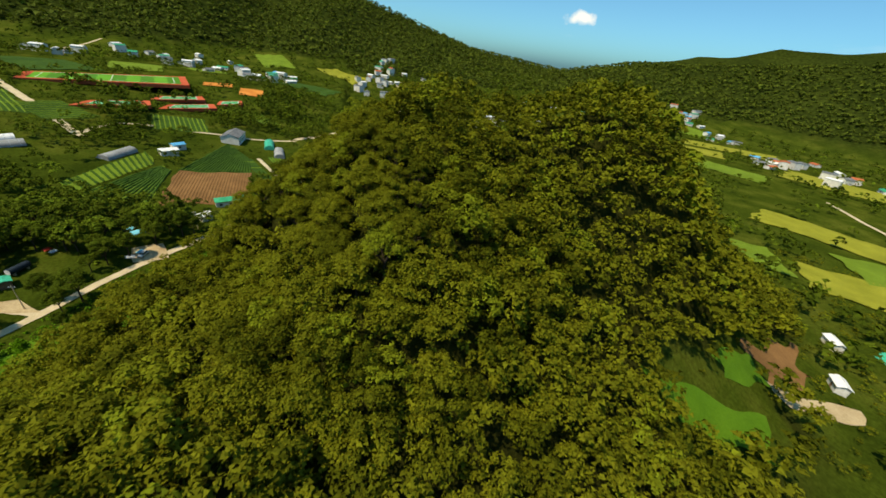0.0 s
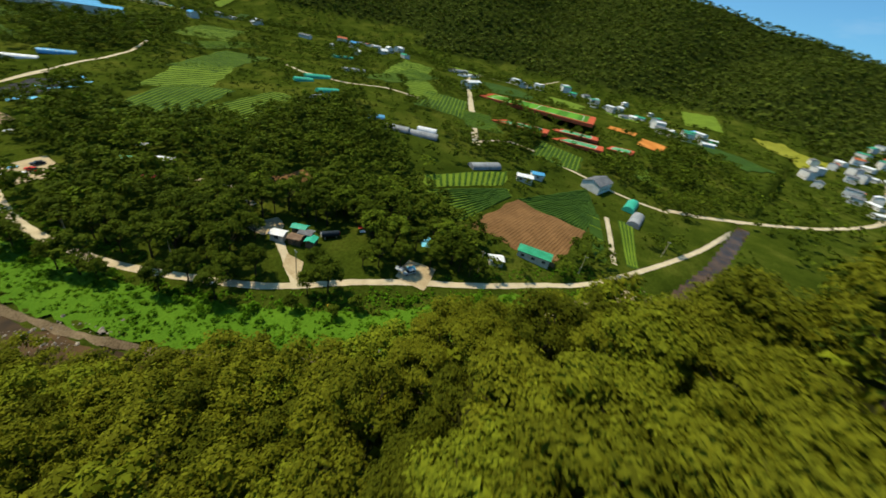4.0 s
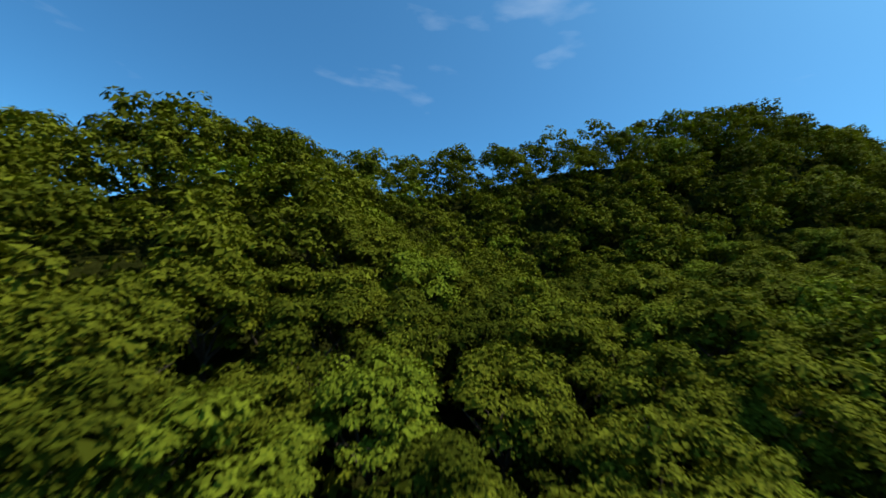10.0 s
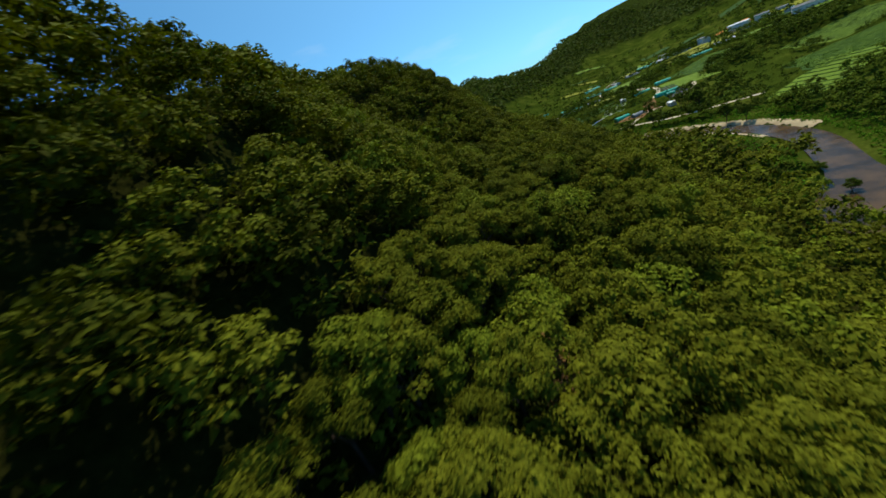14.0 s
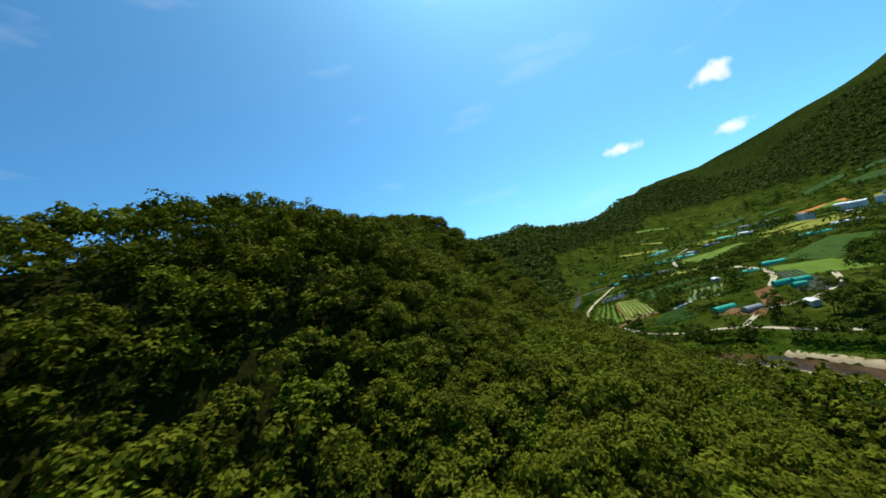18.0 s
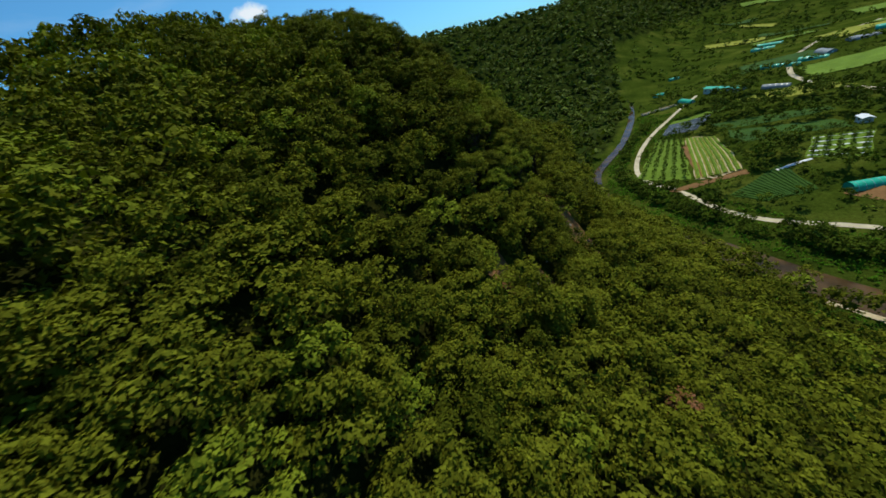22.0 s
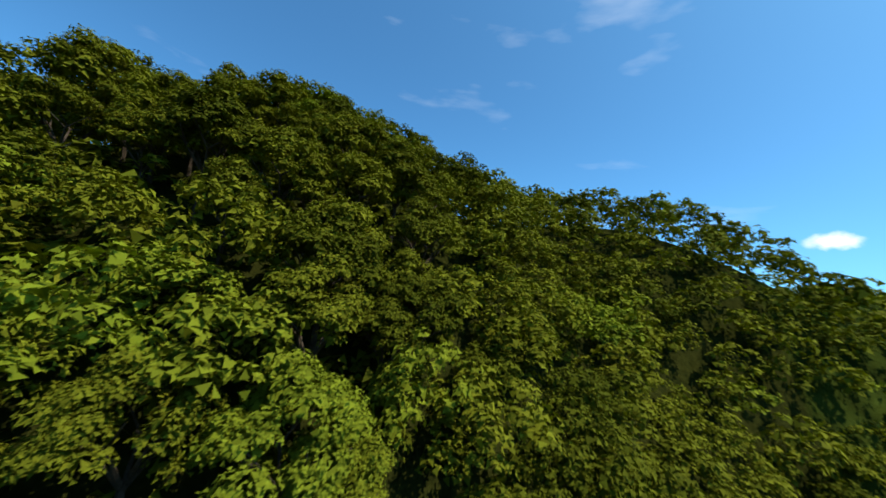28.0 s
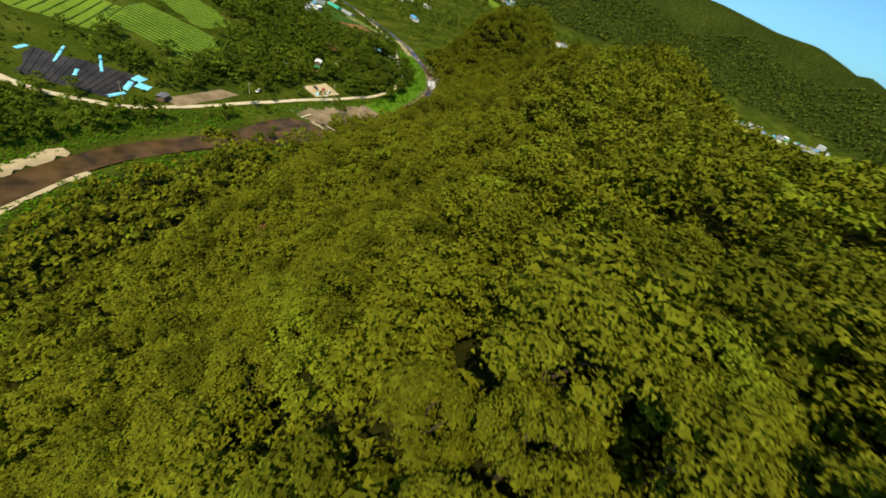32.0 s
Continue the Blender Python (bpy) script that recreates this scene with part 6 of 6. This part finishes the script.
# ---- small things ----
def car(x, y, turn, paint, label):
    ob = tagged(new("car"), label, "car", "parked cars")
    bm = bmesh.new()
    box(bm, -0.85, 0.85, -2.2, 2.2, 0.35, 0.95)
    bmesh.ops.bevel(bm, geom=bm.edges[:], offset=0.14, segments=3, affect="EDGES")
    body = part("body", bm_mesh("body", bm, paint, True), ob)
    bm = bmesh.new()
    v = [bm.verts.new(p) for p in ((-0.78, -1.9, 0.9), (0.78, -1.9, 0.9), (0.78, 1.1, 0.9), (-0.78, 1.1, 0.9), (-0.62, -1.5, 1.48), (0.62, -1.5, 1.48), (0.62, 0.35, 1.48), (-0.62, 0.35, 1.48))]
    for f in ((4, 5, 6, 7), (0, 1, 5, 4), (1, 2, 6, 5), (2, 3, 7, 6), (3, 0, 4, 7)):
        bm.faces.new([v[i] for i in f])
    cabin = part("cabin", bm_mesh("cabin", bm, GLASS), ob, "dark glazed cabin")
    part("roof", box_mesh("roof", -0.62, 0.62, -1.5, 0.35, 1.47, 1.53, paint), cabin)
    bm = bmesh.new()
    bmesh.ops.create_cone(bm, cap_ends=True, segments=14, radius1=0.33, radius2=0.33, depth=0.22, matrix=Matrix.Rotation(radians(90), 4, "Y"))
    tyre = bm_mesh("wheel", bm, RUBBER)
    bm = bmesh.new()
    bmesh.ops.create_cone(bm, cap_ends=True, segments=10, radius1=0.2, radius2=0.2, depth=0.25, matrix=Matrix.Rotation(radians(90), 4, "Y"))
    rim = bm_mesh("rim", bm, METAL)
    for sx in (-0.8, 0.8):
        for sy in (-1.35, 1.35):
            w = part("wheel", tyre, ob)
            w.location = (sx, sy, 0.33)
            part("rim", rim, w)
    for sx in (-0.55, 0.55):
        part("headlight", box_mesh("headlight", sx - 0.18, sx + 0.18, 2.16, 2.23, 0.62, 0.8, WHITE_SHEET), body)
    ob.matrix_world = Matrix.Translation((x, y, at_land(x, y, 0.22))) @ Matrix.Rotation(radians(turn), 4, "Z")
    return ob


car(14.6, 159.1, 20, WHITE_SHEET, "white car parked in the brown yard")
car(18.1, 161.0, 25, RED_PAINT, "red car parked in the brown yard")
car(21.4, 164.8, 80, DARK_TANK, "dark blue car parked in the brown yard")
car(54.0, 20.1, 60, WHITE_SHEET, "white car parked in the storage yard")
car(29.3, 205.6, 20, WHITE_SHEET, "white car parked beside the road")


def crumpled_sheet(x, y, turn, w, l, mat, label, seed, name="tarpaulin"):
    rng = np.random.default_rng(seed)
    s, t = np.meshgrid(np.linspace(-w / 2, w / 2, 7), np.linspace(-l / 2, l / 2, 9), indexing="ij")
    z = 0.3 + rng.uniform(-0.1, 0.16, s.shape)
    z[0], z[-1], z[:, 0], z[:, -1] = 0.05, 0.05, 0.05, 0.05
    c, n = math.cos(radians(turn)), math.sin(radians(turn))
    gx, gy = x + s * c - t * n, y + s * n + t * c
    v = np.dstack([gx, gy, land(gx, gy) + 0.16 + z]).reshape(-1, 3)
    tagged(new(name, mesh_from(name, v, grid_faces(7, 9), mat, True)), label, "tarpaulin", "tarpaulins on the ground")


for k, (x, y, turn, w, l) in enumerate([(47.5, 272.2, 5, 2, 8), (52.9, 263.7, 40, 2.5, 9), (50.5, 258.1, 30, 6, 5), (57.3, 256.0, 20, 5, 6), (72.9, 263.8, 62, 1.4, 16), (85.0, 274.7, 50, 1.4, 16), (68.0, 277.2, 50, 1.6, 6), (92.9, 285.0, 20, 2, 6), (72.0, 22.6, 30, 3, 5), (74.9, 24.5, 60, 2, 3)]):
    crumpled_sheet(x, y, turn, w, l, BLUE_TARP, "light blue tarpaulin spread on the ground", k)
for k, (x, y, turn, w, l, mat, label) in enumerate([(54, 24, 10, 2, 3, WHITE_SHEET, "white sheet over stored goods"), (57, 21, 50, 2, 3, BLUE_TARP, "blue sheet over stored goods"), (55, 160, 30, 2.5, 4, WHITE_SHEET, "white sheet over stored goods"),
                                                    (12.5, 164.1, 20, 2, 4, WHITE_SHEET, "white sheet beside the parked cars"), (15.8, 168.8, 60, 2, 3, BLUE_TARP, "blue sheet beside the parked cars"), (38.8, 129.2, 40, 2, 5, RED_PAINT, "red sheet over stored goods"), (64.0, 47.4, 45, 2, 2.5, RED_PAINT, "red sheet beside the tank"), (62.1, 45.5, 45, 1.6, 2.2, WHITE_SHEET, "white sheet beside the tank"), (-65.5, 490.5, -58, 1.6, 15, WHITE_SHEET, "long white ground sheet beside a dark field")]):
    crumpled_sheet(x, y, turn, w, l, mat, label, k + 30)


def tank(x, y, turn):
    ob = tagged(new("tank"), "dark blue cylindrical tank with red and white end", "tank")
    ob.matrix_world = Matrix.Translation((x, y, at_land(x, y, 0.0))) @ Matrix.Rotation(radians(turn), 4, "Z")
    turned = Matrix.Rotation(radians(90), 4, "X")
    bm = bmesh.new()
    bmesh.ops.create_cone(bm, cap_ends=True, segments=20, radius1=1.1, radius2=1.1, depth=6, matrix=turned)
    part("barrel", bm_mesh("barrel", bm, DARK_TANK, False), ob).location = (0, 0, 1.5)
    for yy, mat in ((-3.1, RED_PAINT), (3.1, WHITE_SHEET)):
        bm = bmesh.new()
        bmesh.ops.create_cone(bm, cap_ends=True, segments=20, radius1=1.0, radius2=0.7, depth=0.3, matrix=turned)
        part("end_cap", bm_mesh("end_cap", bm, mat), ob).location = (0, yy, 1.5)
    for yy in (-2, 2):
        part("saddle", box_mesh("saddle", -0.9, 0.9, yy - 0.2, yy + 0.2, -0.3, 0.75, CONCRETE), ob)


tank(52, 52, 52)


def buoy(x, y):
    bm = bmesh.new()
    bmesh.ops.create_uvsphere(bm, u_segments=16, v_segments=10, radius=0.55, matrix=Matrix.Diagonal((1, 1, 0.9, 1)))
    ob = tagged(new("barrel", bm_mesh("barrel", bm, YELLOW_PAINT, True)), "yellow plastic water barrel beside the road", "barrel")
    ob.location = (x, y, at_land(x, y, 0.45))


buoy(27, 31)


def power_pole(x, y, turn):
    ob = tagged(new("utility_pole"), "grey concrete utility pole with a crossarm", "pole", "utility poles")
    bm = bmesh.new()
    bmesh.ops.create_cone(bm, cap_ends=True, segments=8, radius1=0.17, radius2=0.1, depth=9.5)
    part("shaft", bm_mesh("shaft", bm, CONCRETE), ob).location = (0, 0, 4.2)
    part("crossarm", box_mesh("crossarm", -0.9, 0.9, -0.06, 0.06, 8.2, 8.34, METAL), ob)
    for k in (-0.7, 0, 0.7):
        part("insulator", box_mesh("insulator", k - 0.06, k + 0.06, -0.06, 0.06, 8.34, 8.6, WHITE_SHEET), ob)
    ob.matrix_world = Matrix.Translation((x, y, at_land(x, y))) @ Matrix.Rotation(radians(turn), 4, "Z")


for x, y in ((31.8, 47.9), (13.7, 76.8), (5.3, 111.9), (10.1, 158.8), (25.8, 214.9), (43.5, 271.9), (72.4, 1.4), (100.5, -32.7), (149.1, -68.1)):
    power_pole(x, y, 70)
